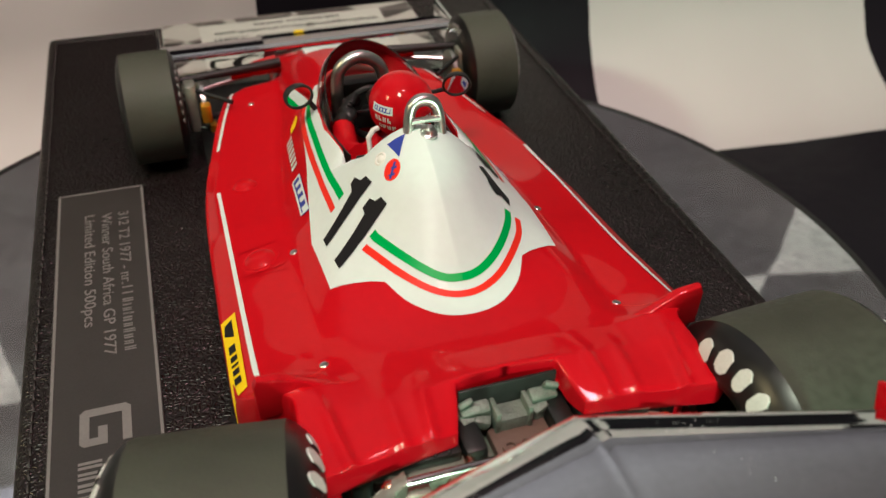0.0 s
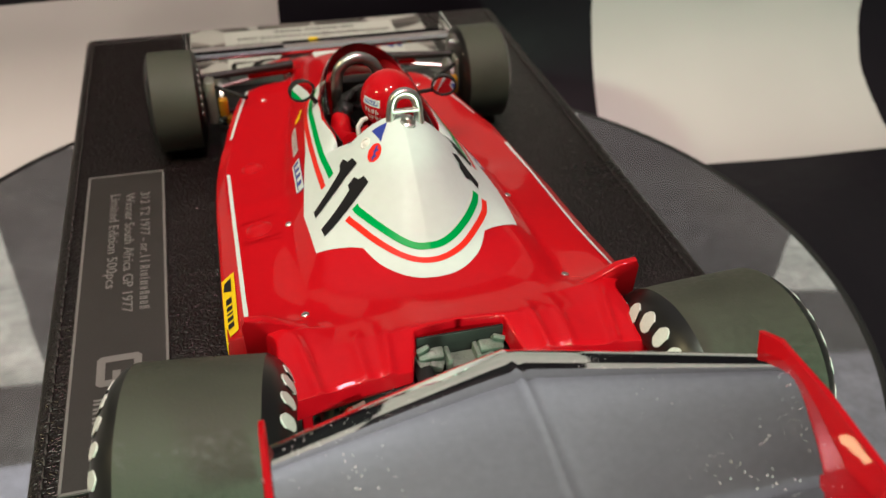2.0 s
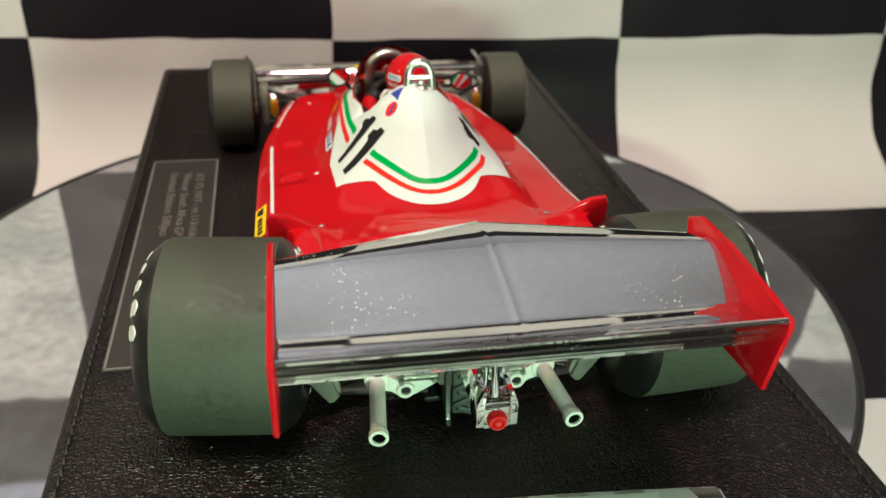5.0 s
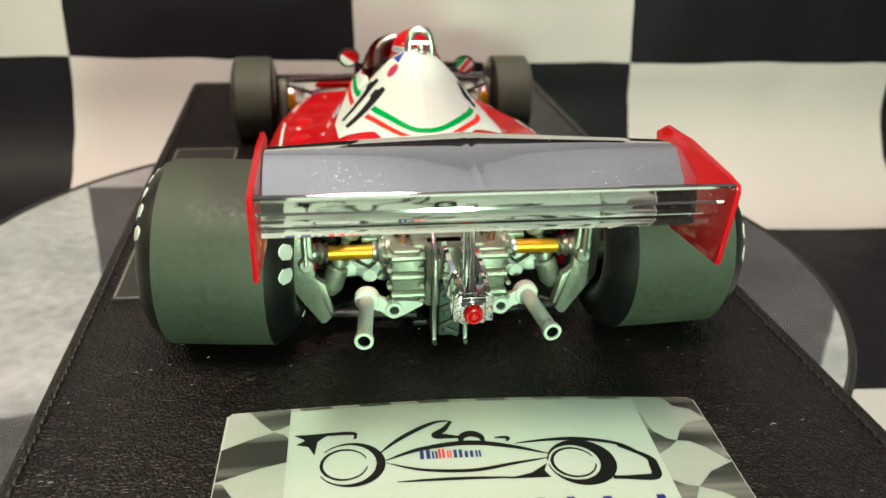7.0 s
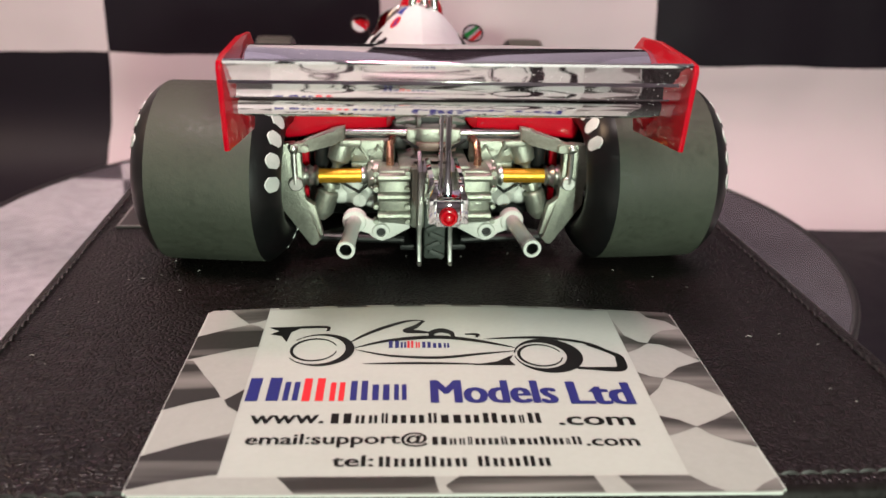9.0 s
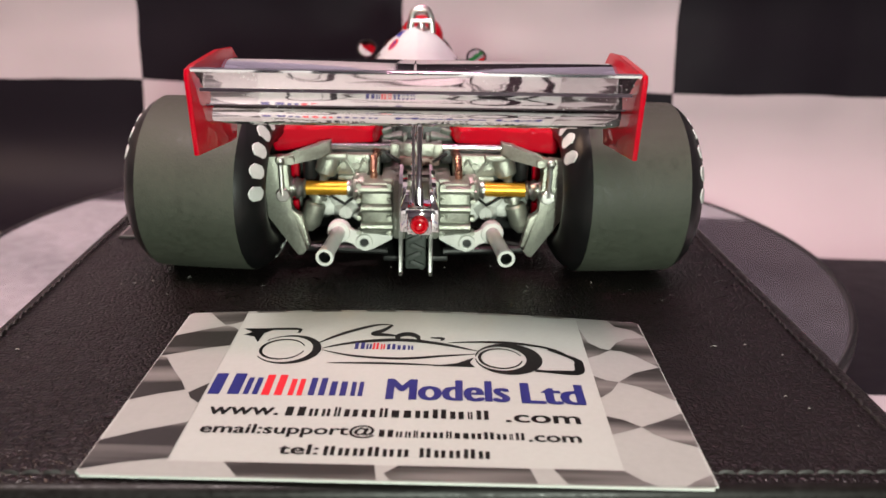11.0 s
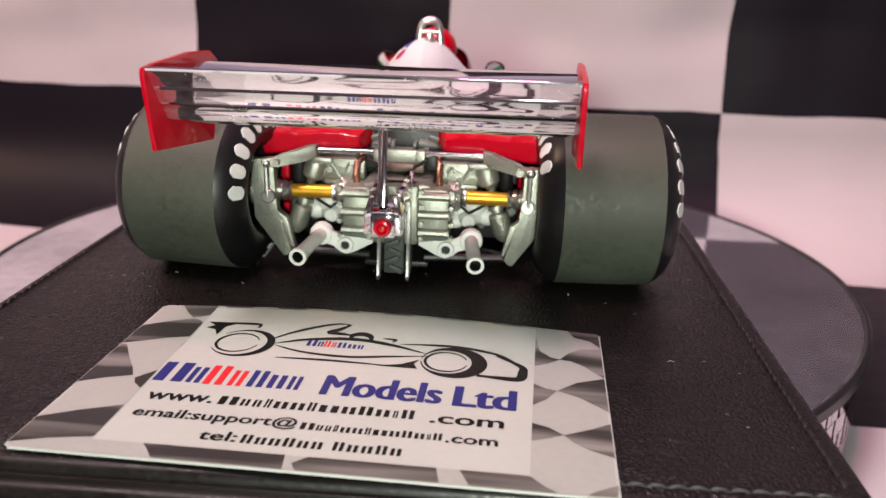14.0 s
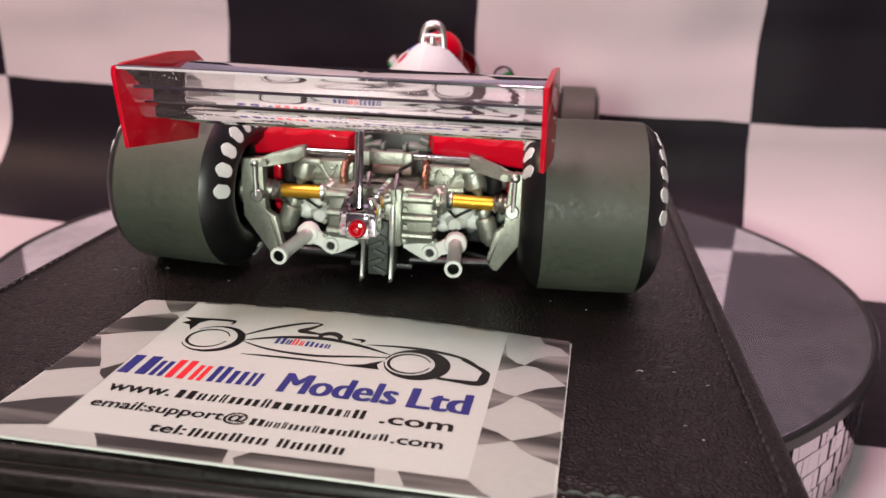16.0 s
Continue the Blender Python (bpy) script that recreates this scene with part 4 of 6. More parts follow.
WING_TOP = [lip(*p) for p in smooth_line([(-6.6, 43.2), (-7.0, 44.2), (-8.4, 45.3), (-10.6, 46.3), (-13.4, 47.05), (-16.4, 47.45), (-19, 47.5), (-23, 47.2), (-28, 46.5), (-33, 45.7), (-36.5, 45.05), (-39, 44.75), (-42, 45.7), (-45, 47.4), (-48, 49.6), (-49.8, 50.8), (-50.4, 50.6)], 3)]
def slat(a, b, bulge, n=7):
    """A blade's outer face from a to b, bowed outwards, or hollow where the bulge is negative."""
    (y0, z0), (y1, z1) = a, b
    long = math.hypot(y1 - y0, z1 - z0)
    ny, nz = (z1 - z0) / long, -(y1 - y0) / long
    return [(y0 + (y1 - y0) * k / n + ny * bulge * 4 * k / n * (1 - k / n), z0 + (z1 - z0) * k / n + nz * bulge * 4 * k / n * (1 - k / n)) for k in range(n + 1)]


WING_LOW = [lip(*p) for p in slat((-50.3, 50.2), (-48.02, 47.5), -0.05) + [(-47.4, 47.3)] + slat((-47.5, 46.9), (-45.66, 44.4), -0.10) + [(-45.0, 44.4)]
            + slat((-45.0, 43.9), (-42.86, 40.9), -0.26) + [(-42.2, 40.9)] + slat((-42.0, 40.4), (-37.5, 38.8), 0.30) + [(-30, 39.0), (-22, 40.3), (-14, 42.0), (-9.6, 43.0)]]


def rear_wing():
    bm = bmesh.new()
    prof = WING_TOP + WING_LOW
    rows = []
    cols = [-34.1] + [-33 + 1.5 * k for k in range(22)] + [-0.7, -0.3, 0, 0.3, 0.7] + [1.5 + 1.5 * k for k in range(22)] + [34.1]
    for x in cols:
        sweep = 10.6 * (abs(x) / 34.0) ** 1.05
        ridge = 0.045 * max(0.0, 1 - abs(x) / 0.7) - (0.03 if abs(x) == 0.7 else 0.0)
        row = []
        for k, (y, z) in enumerate(prof):
            w = min(1.0, max(0.0, (y + 38) / 28.0))
            top = k < len(WING_TOP)
            ripple = 0.0 if top or y > -40 else 0.022 * noise.noise((x * 0.11, k * 0.8, 3.0))
            row.append(bm.verts.new((x + (1.4 if x > 0 else 0.5) * (abs(x) / 34) ** 3 * (y - sweep * w + 50) / 35, y - sweep * w + ripple, z + ridge * (1 if top and k < 36 else 0) + 1.0 * w * abs(x) / 34)))
        rows.append(row)
    n = len(prof)
    for p, q in zip(rows, rows[1:]):
        for k in range(n):
            bm.faces.new((p[k], p[(k + 1) % n], q[(k + 1) % n], q[k]))
    bm.faces.new(rows[0])
    bm.faces.new(rows[-1][::-1])
    wing = part("rear_wing", bm, WING_CHROME, CAR, "chrome plated rear wing, lightly dusty", sharp=15)
    # black letter shapes along the inside of the trailing lip
    for x, w in [(-7.6 + 2.2 * k, 1.5) for k in range(4)] + [(2.4, 1.5), (4.8, 1.5)] + [(8.6 + 3.0 * k, 2.1) for k in range(5)]:
        bm = bmesh.new()
        rows = []
        for y, z in WING_TOP:
            if -47.2 < y < -45.0:
                rows.append([bm.verts.new((x + w * q, y, z + 0.07)) for q in (0.0, 0.5, 1.0)])
        for p, q in zip(rows, rows[1:]):
            for k in (0, 1):
                bm.faces.new((p[k], p[k + 1], q[k + 1], q[k]))
        part("lip_mark", bm, BLACK_INK, wing)
    for s in (-1, 1):
        bm = bmesh.new()
        out = [(-19.6, 49.6), (-15.2, 47.3), (-17.5, 39.0), (-20.0, 32.6), (-47.6, 35.6), (-50.6, 48.2), (-50.2, 49.4), (-46, 49.7), (-30, 50.2)]
        prism(bm, out, 0.9, lambda u, v, w, s=s: (s * (34.2 + w) + (1.4 if s > 0 else 0.5) * (u + 50) / 35, u, v), 0.25)
        plate = part("endplate", bm, RED, wing, "translucent-edged red endplate")
        bm = bmesh.new()
        for k in range(5):
            a = k * 6.28 / 5
            ball(bm, (s * 35.2 + (0.8 if s > 0 else 0.3), -30 - 8 * math.cos(a), 43 + 5 * math.sin(a)), 0.35, 8)
        part("rivet", bm, STEEL, plate)
        bm = bmesh.new()
        prism(bm, arc(-41.0, 42.0, 2.6, 0, 360, 20)[:-1], 0.05, lambda u, v, w, s=s: (s * (35.12 + w), u, v))
        part("badge", bm, YELLOW_INK, plate, "small round yellow badge shape")
    # chrome post and lamp holder
    bm = bmesh.new()
    tube(bm, [(0, -25.6, 40.5), (0, -25.8, 34), (0, -26.4, 27), (0, -27.0, 22.5)], [0.65, 0.55, 0.55, 0.9], 12)
    prism(bm, [(-25.0, 40.5), (-21.0, 40.5), (-22.0, 30), (-21.5, 22), (-25.5, 22), (-24.8, 31)], 0.6, lambda u, v, w: (w - 1.4, u, v), 0.2)
    for k in range(7):
        box(bm, (-1.1, -24.0, 25 + 2.0 * k), (0.9, 1.2, 0.8), 0.2, (0, 20 * (-1) ** k, 0))
    tube(bm, [(0, -26, 39.8), (0, -26, 38.6)], [3.0, 2.2], 16)
    bmesh.ops.translate(bm, verts=bm.verts, vec=(0.5, 0, 0))
    part("wing_post", bm, CHROME, wing, "chrome wing post")
    bm = bmesh.new()
    prism(bm, [(-4.2, 22.4), (-3.0, 25.0), (-2.2, 25.0), (-2.6, 22.0), (-2.6, 17.8), (-4.2, 17.8)], 5.2, lambda u, v, w: (u, -29.0 + w, v), 0.2)
    prism(bm, [(4.2, 22.4), (3.0, 25.0), (2.2, 25.0), (2.6, 22.0), (2.6, 17.8), (4.2, 17.8)], 5.2, lambda u, v, w: (u, -29.0 + w, v), 0.2)
    box(bm, (0, -26.6, 22.3), (5.6, 3.4, 0.8), 0.2, (18, 0, 0))
    box(bm, (0, -27.6, 21.4), (4.2, 1.0, 1.0), 0.3)
    box(bm, (0, -27.2, 19.4), (5.4, 3.0, 4.6), 0.4)
    prism(bm, [(-4.4, 20.0), (-3.8, 25.0), (-2.8, 25.2), (-2.7, 19)], 14, lambda u, v, w: (u, -24.0 + w, v), 0.2)
    prism(bm, [(4.4, 20.0), (3.8, 25.0), (2.8, 25.2), (2.7, 19)], 14, lambda u, v, w: (u, -24.0 + w, v), 0.2)
    for v in bm.verts:
        v.co.x, v.co.z = v.co.x * 0.84 + 0.6, v.co.z - 0.4
    holder = part("lamp_holder", bm, CHROME, wing, "chrome lamp holder")
    bm = bmesh.new()
    lathe(bm, [(0, 1.75), (0.9, 1.75), (1.5, 1.45), (1.6, 1.1), (1.2, 0.9), (1.7, 0.55), (1.9, 0.0)], (0.6, -28.6, 18.9), (0, -1, 0), 24)
    part("tail_lamp", bm, RED_LENS, holder, "red ribbed tail lamp lens")


rear_wing()


# ---- gearbox, exhausts, suspension ----
def rear_mechanics():
    bm = bmesh.new()
    box(bm, (0, 14, 15), (15, 36, 13), 1.0)
    box(bm, (0, -3, 15), (10, 6, 13), 0.8)
    for s in (-1, 1):
        box(bm, (s * 8.2, -1.5, 15.0), (6.8, 7, 11.6), 0.9)
        for z in (19.3, 15.2, 11.2):
            tube(bm, [(s * 5.0, -5.2, z), (s * 11.6, -5.2, z)], 0.95, 10)
        for z in (20.2, 16.9, 13.2, 10.0):
            for x in (5.6, 12.0):
                tube(bm, [(s * x, -6.0, z), (s * x, -4.0, z)], 0.55, 8)
        lathe(bm, [(-1, 3.4), (0.8, 3.4), (1.0, 3.0), (2.0, 2.6), (2.0, 0)], (s * 11.6, 2.2, 17.6), (s, 0, 0), 24)
        for k in range(8):
            a = k * math.pi / 4
            tube(bm, [(s * 12.2, 2.2 + 2.9 * math.cos(a), 17.6 + 2.9 * math.sin(a)), (s * 13.0, 2.2 + 2.9 * math.cos(a), 17.6 + 2.9 * math.sin(a))], 0.45, 6)
    gearbox = part("gearbox", bm, SILVER, CAR, "cast silver gearbox with ribs and bolts")
    bm = bmesh.new()
    for s in (-1, 1):
        prism(bm, [(-9.6, 1.6), (-8.2, 1.6), (-7.0, 8.5), (-8.4, 13.5), (-7.0, 21.0), (-2.0, 24.0), (-2.0, 3.0), (-6, 2.6)], 0.9, lambda u, v, w, s=s: (s * (2.7 + w), u, v), 0.2)
    part("skid_plate", bm, STEEL, gearbox, "polished upright plates below the gearbox")
    bm = bmesh.new()
    box(bm, (0, -5.0, 8.4), (4.4, 4, 12.4), 0.5)
    for k in range(6):
        box(bm, (0.35 * (-1) ** k, -7.2, 3.4 + 1.9 * k), (3.4, 1.0, 1.3), 0.35, (0, 24 * (-1) ** k, 0))
    part("oil_cooler", bm, RUBBER_GREY, gearbox, "black ribbed cooler strip")

    bm = bmesh.new()
    box(bm, (0, 42, 13), (38, 26, 17), 1.5)
    for s in (-1, 1):
        for k in range(4):
            lathe(bm, [(-3, 2.4), (2, 2.6), (2.6, 2.0), (2.6, 0)], (s * 15, 24 + 1.0 * k, 8 + 4.2 * k), (0, -1, 0), 14)
        for k in range(5):
            ball(bm, (s * (10 + 2.3 * k), 16 - 0.6 * k, 21 - 1.2 * k + 0.8 * (-1) ** k), 2.3, 10, (1.0, 1.4, 0.8))
            ball(bm, (s * (9.6 + 1.9 * k), 14, 9.0 + 1.3 * (k % 2)), 2.2, 10, (1.0, 1.3, 0.9))
    for s in (-1, 1):
        for k in range(7):
            ball(bm, (s * (13 + 2.1 * k), 16.5, 10.5 + 6.0 * (k % 2) + 1.5 * math.sin(k)), 2.4, 12, (1.0, 0.9, 1.1))
    part("engine", bm, GREY, CAR, "grey engine block and manifolds")
    # black sheets standing in for shade behind the engine and in the tail opening
    bm = bmesh.new()
    box(bm, (0, 18.6, 15.0), (54, 1.0, 22), 0.3)
    box(bm, (0, 12.6, 27.4), (15.2, 0.5, 6.6), 0.1)
    part("bay_shade", bm, DARK, CAR, "black sheets standing for the shade behind the engine bay")
    for s in (-1, 1):
        bm = bmesh.new()
        box(bm, (s * 12.6, 5.0, 22.4), (9.4, 3.0, 5.0), 0.7)
        for k in range(4):
            tube(bm, [(s * (9.2 + 2.1 * k), 3.3, 20.6 + 3.4 * (k % 2)), (s * (11.3 + 2.1 * k), 3.3, 24.0 - 3.4 * (k % 2))], 0.32, 8)
        box(bm, (s * 12.6, 4.4, 19.6), (9.0, 2.4, 1.2), 0.4)
        for k in range(3):
            tube(bm, [(s * (9.8 + 3.0 * k), 3.4, 22.4), (s * (9.8 + 3.0 * k), 2.9, 22.4)], 0.7, 12)
        part("cam_cover", bm, SILVER, CAR, "cast silver cam cover with ribs")
    bm = bmesh.new()
    for s in (-1, 1):
        for k in range(3):
            tube(bm, [(s * (9 + 5 * k), 14, 10 + k), (s * (12 + 3.6 * k), 8, 12.6 - 0.6 * k), (s * (14.4 + k), 5, 12.4), (s * 15.4, 2.5, 12.0)], [1.3, 1.6, 1.7, 1.5], 14)
        for px, py, pz, pr in ((19.4, 7.0, 12.4, 2.7), (16.6, 5.4, 14.6, 2.4), (13.6, 6.0, 13.6, 2.1), (20.6, 8.0, 15.2, 1.9), (12.4, 5.4, 11.2, 1.9)):
            ball(bm, (s * px, py, pz), pr, 14, (1.1, 1, 0.85))
    part("exhaust_manifold", bm, PALE, CAR, "pale grey exhaust headers")
    for s in (-1, 1):
        bm = bmesh.new()
        a, b = Vector((s * 16.4, -3.4, 9.5)), Vector((s * 18.0, -19.8, 9.1))
        d = (b - a).normalized()
        lathe(bm, [(-1, 0), (-1, 2.5), (0.6, 2.5), (0.9, 2.3), (1.0, 1.5), (15.0, 1.5), (15.2, 1.8), (16.4, 1.8), (16.5, 1.7), (16.5, 1.2), (16.1, 1.15)], a, d, 24)
        prism(bm, [(s * 18.2, 9.0), (s * 17.4, 11.2), (s * 15.0, 11.4), (s * 13.2, 9.6), (s * 5.0, 9.0), (s * 5.0, 8.0), (s * 9.0, 5.8), (s * 10.8, 5.2), (s * 12.8, 6.0), (s * 13.4, 7.2), (s * 16.6, 7.6)], 1.0, lambda u, v, w: (u, -4.2 + w, v), 0.25)
        lathe(bm, [(0, 1.0), (0.9, 1.0), (1.0, 1.3), (0.9, 1.7), (0, 1.9)], (s * 11.0, -4.1, 7.4), (0, -1, 0), 18)
        pipe = part("exhaust_pipe", bm, PALE, CAR, "pale grey exhaust tail pipe with flange")
        bm = bmesh.new()
        lathe(bm, [(0, 0.95), (0.08, 0.95), (0.08, 0)], (s * 11.0, -4.3, 7.4), (0, -1, 0), 16)
        lathe(bm, [(16.1, 1.16), (12.0, 1.1), (12.0, 0)], a, d, 20)
        ball(bm, a + d * 13.0, 0.7, 10)
        part("pipe_bore", bm, DARK, pipe)

        bm = bmesh.new()
        tube(bm, [(s * 14.0, 2.2, 17.6), (s * 24.2, 2.0, 17.6)], 1.55, 20)
        part("driveshaft", bm, GOLD, CAR, "gold anodised driveshaft")
        bm = bmesh.new()
        lathe(bm, [(23.8, 1.7), (24.2, 2.2), (24.9, 1.8), (25.7, 2.4), (26.5, 1.9), (27.0, 2.5), (27.6, 2.0), (29, 2.8), (32, 2.8)], (0, 2.0, 17.6), (s, 0, 0), 24)
        lathe(bm, [(12.4, 2.4), (13.2, 2.2), (13.6, 1.7), (14.2, 2.1), (14.8, 2.1), (15.0, 1.6)], (0, 2.2, 17.6), (s, 0, 0), 24)
        part("shaft_boot", bm, STEEL, CAR, "ribbed steel shaft joint")

        bm = bmesh.new()
        prism(bm, [(s * 32.4, 25.0), (s * 28.4, 25.4), (s * 27.0, 22.8), (s * 27.0, 14.0), (s * 23.4, 4.8), (s * 24.6, 3.4), (s * 25.6, 3.3), (s * 31.8, 12.0)], 2.6, lambda u, v, w: (u, -1.6 + w, v), 0.35)
        prism(bm, [(s * 26.8, 13.6), (s * 24.0, 5.4), (s * 23.0, 5.4), (s * 24.6, 12.0)], 2.5, lambda u, v, w: (u, -1.2 + w, v), 0.3)
        lathe(bm, [(28.6, 2.8), (33, 3.2), (33, 0)], (0, 1.6, 17.6), (s, 0, 0), 32)
        upright = part("upright", bm, SILVER, CAR, "cast silver hub upright")
        bm = bmesh.new()
        lathe(bm, [(0, 0), (0, 1.5), (0.9, 1.5), (1.1, 1.3), (1.1, 0)], (s * 28.2, -2.2, 17.2), (0, -1, 0), 18)
        tube(bm, [(s * 28.3, -2.9, 17.2), (s * 28.5, -2.9, 24.4)], 0.55, 10)
        ball(bm, (s * 28.5, -2.8, 24.6), 1.1, 12)
        part("drop_link", bm, STEEL, upright, "steel link with ball end")
        bm = bmesh.new()
        prism(bm, [(s * 29.3, 24.4), (s * 29.0, 25.6), (s * 27.0, 25.7), (s * 25.4, 25.8), (s * 20.4, 27.9), (s * 18.2, 28.2), (s * 18.2, 25.2), (s * 20.6, 25.0), (s * 26.0, 23.7), (s * 28.4, 23.6)], 2.4, lambda u, v, w: (u, 1.2 + w - 4.6 * max(0, abs(u) - 19) / 9, v), 0.5)
        box(bm, (s * 17.2, 1.9, 24.7), (4.6, 1.8, 1.4), 0.3)
        tube(bm, [(s * 26.2, -4.0, 24.8), (s * 26.2, -1.4, 24.8)], 0.8, 12)
        part("rocker_arm", bm, SILVER, CAR, "satin silver rocker arm")
        bm = bmesh.new()
        d = Vector((s * 0.30, -0.05, -0.95))
        lathe(bm, [(0, 0), (0, 1.9), (0.6, 2.3), (3.2, 2.5), (4.6, 2.3), (5.4, 1.2), (6.0, 0.9), (9.4, 0.9), (9.6, 1.9), (10.6, 2.0), (10.8, 1.3), (11.4, 1.3), (11.6, 2.0), (12.0, 2.3), (16.0, 2.3), (16.8, 1.9), (18.0, 1.1), (18.0, 0)], (s * 18.4, 4.0, 25.0), d, 24)
        part("shock_absorber", bm, SILVER, CAR, "satin silver shock absorber")
        bm = bmesh.new()
        lathe(bm, [(0, 1.6), (7.0, 1.6), (7.6, 1.2), (7.6, 0)], (s * 23.4, 7.0, 26.0), (0, 0, -1), 16)
        part("dark_canister", bm, DARK, CAR, "small black canister beside the shock absorber")
        bm = bmesh.new()
        tube(bm, [(s * 9.0, -0.6, 19.5), (s * 9.1, -1.4, 22.5), (s * 9.0, 0.2, 24.9), (s * 8.4, 3, 25.4), (s * 8.2, 6, 24.6)], 0.8, 12)
        part("copper_line", bm, COPPER, CAR, "copper coloured line")
        bm = bmesh.new()
        tube(bm, [(s * 12.5, 4, 16), (s * 15.5, 2, 14.0), (s * 20, 3, 16.4), (s * 23, 5, 15.0)], 0.35, 8)
        tube(bm, [(s * 3.5, -2, 24.6), (s * 5.0, -2.6, 25.6), (s * 6.4, -2.0, 26.4)], 0.35, 8)
        part("black_hose", bm, DARK, CAR)
        bm = bmesh.new()
        tube(bm, [(s * 6, 14, 4.2), (s * 24.6, 1.5, 4.4)], 0.9, 10)
        tube(bm, [(s * 6, -1, 4.4), (s * 24.6, 1.0, 4.4)], 0.9, 10)
        box(bm, (s * 17, 4.5, 4.0), (14, 4, 0.8), 0.2, (0, 0, s * -20))
        part("lower_wishbone", bm, DARK, CAR, "black lower wishbone")
        bm = bmesh.new()
        lathe(bm, [(0, 8.0), (1.2, 8.0), (1.2, 2.0)], (s * 27.0, 12.0, 16.0), (s, 0.2, 0), 32)
        part("brake_disc", bm, STEEL, CAR)
        bm = bmesh.new()
        box(bm, (s * 27.0, 9.0, 18.0), (1.8, 2.4, 9), 0.5)
        box(bm, (s * 27.0, 9.0, 11.6), (1.4, 2.0, 3), 0.4)
        part("brake_caliper", bm, RED, CAR, "red brake caliper")
    bm = bmesh.new()
    tube(bm, [(-20, 2.4, 26.8), (20, 2.4, 26.8)], 0.68, 16)
    part("cross_tube", bm, POLISHED, CAR, "polished steel cross tube")
    bm = bmesh.new()
    box(bm, (0, 1.9, 26.4), (11.0, 1.2, 2.8), 0.25)
    box(bm, (-4.6, 1.4, 26.2), (2.0, 1.6, 3.2), 0.25)
    box(bm, (4.6, 1.4, 26.2), (2.0, 1.6, 3.2), 0.25)
    for x in (-3.2, -1.2, 1.2, 3.2):
        tube(bm, [(x, 0.9, 26.4), (x, 1.4, 26.4)], 0.4, 8)
    part("tube_bracket", bm, SILVER, CAR, "silver bracket on the cross tube")
    # what shows through the opening in the tail
    cap = None
    for c, size, turn in (((0, 11.6, 24.6), (5.6, 5.0, 3.6), (0, 0, 0)), ((-2.5, 11.6, 26.0), (0.8, 5.4, 4.2), (0, 0, 0)), ((2.5, 11.6, 26.0), (0.8, 5.4, 4.2), (0, 0, 0)), ((0, 14.2, 26.4), (5.4, 0.9, 3.4), (0, 0, 0)),
                          ((-5.6, 13.0, 25.6), (5.0, 5.0, 2.6), (10, 0, 12)), ((5.6, 13.4, 25.8), (4.6, 2.0, 2.6), (14, 0, 8)), ((4.8, 11.0, 24.6), (3.0, 2.0, 1.8), (0, 0, 20))):
        bm = bmesh.new()
        box(bm, c, size, 0.2, turn)
        one = part("cap_rib" if cap else "gearbox_cap", bm, SHADED_METAL, cap or CAR, "" if cap else "cast gearbox cap, its grey darkened for the shade in the opening")
        cap = cap or one
    for s in (-1, 1):
        bm = bmesh.new()
        box(bm, (s * 5.2, 11.9, 26.9), (4.6, 2.2, 2.2), 0.5, (24, s * 9, s * 7))
        box(bm, (s * 4.4, 11.0, 25.6), (2.6, 2.6, 2.0), 0.5, (10, s * -16, s * 18))
        box(bm, (s * 6.6, 12.0, 28.4), (2.4, 1.0, 1.6), 0.4, (30, s * 20, s * -8))
        part("rough_casting", bm, SHADED_METAL, CAR, "rough grey-green casting beside the gearbox cap")
        bm = bmesh.new()
        ball(bm, (s * 20.4, 2.2, 26.8), 1.15, 14, (1.2, 1, 1))
        tube(bm, [(s * 20.4, 2.2, 26.8), (s * 21.6, 1.6, 24.6)], 0.6, 10)
        part("tube_end", bm, COPPER, CAR, "dull copper joint at the end of the cross tube")
    bm = bmesh.new()
    box(bm, (0.6, 7.2, 23.2), (9.0, 6.0, 2.0), 0.4)
    for x in (-2.4, 0, 2.4):
        lathe(bm, [(0, 1.2), (0.8, 1.2), (0.8, 0.7), (0.3, 0.7), (0.3, 0)], (x + 0.6, 5.6, 24.1), (0, 0, 1), 16)
    part("gearbox_cover", bm, BROWN, CAR, "dull brown metal cover plate")
    for s in (-1, 1):
        bm = bmesh.new()
        box(bm, (s * 7.0, 9.0, 24.4), (3.6, 8.0, 4.0), 0.9)
        box(bm, (s * 15.6, 7.6, 25.4), (13.0, 4.6, 2.6), 0.7)
        for k in range(5):
            ball(bm, (s * (11 + 2.0 * k), 5.9, 26.6), 0.4, 8)
        part("black_airbox", bm, DARK, CAR, "black moulded box beside the gearbox")
    bm = bmesh.new()
    box(bm, (0, 96, 3.4), (70, 150, 1.0), 0.3)
    box(bm, (0, 12, 3.2), (14, 30, 1.2), 0.3)
    part("undertray", bm, DARK, CAR, "black flat undertray")


rear_mechanics()


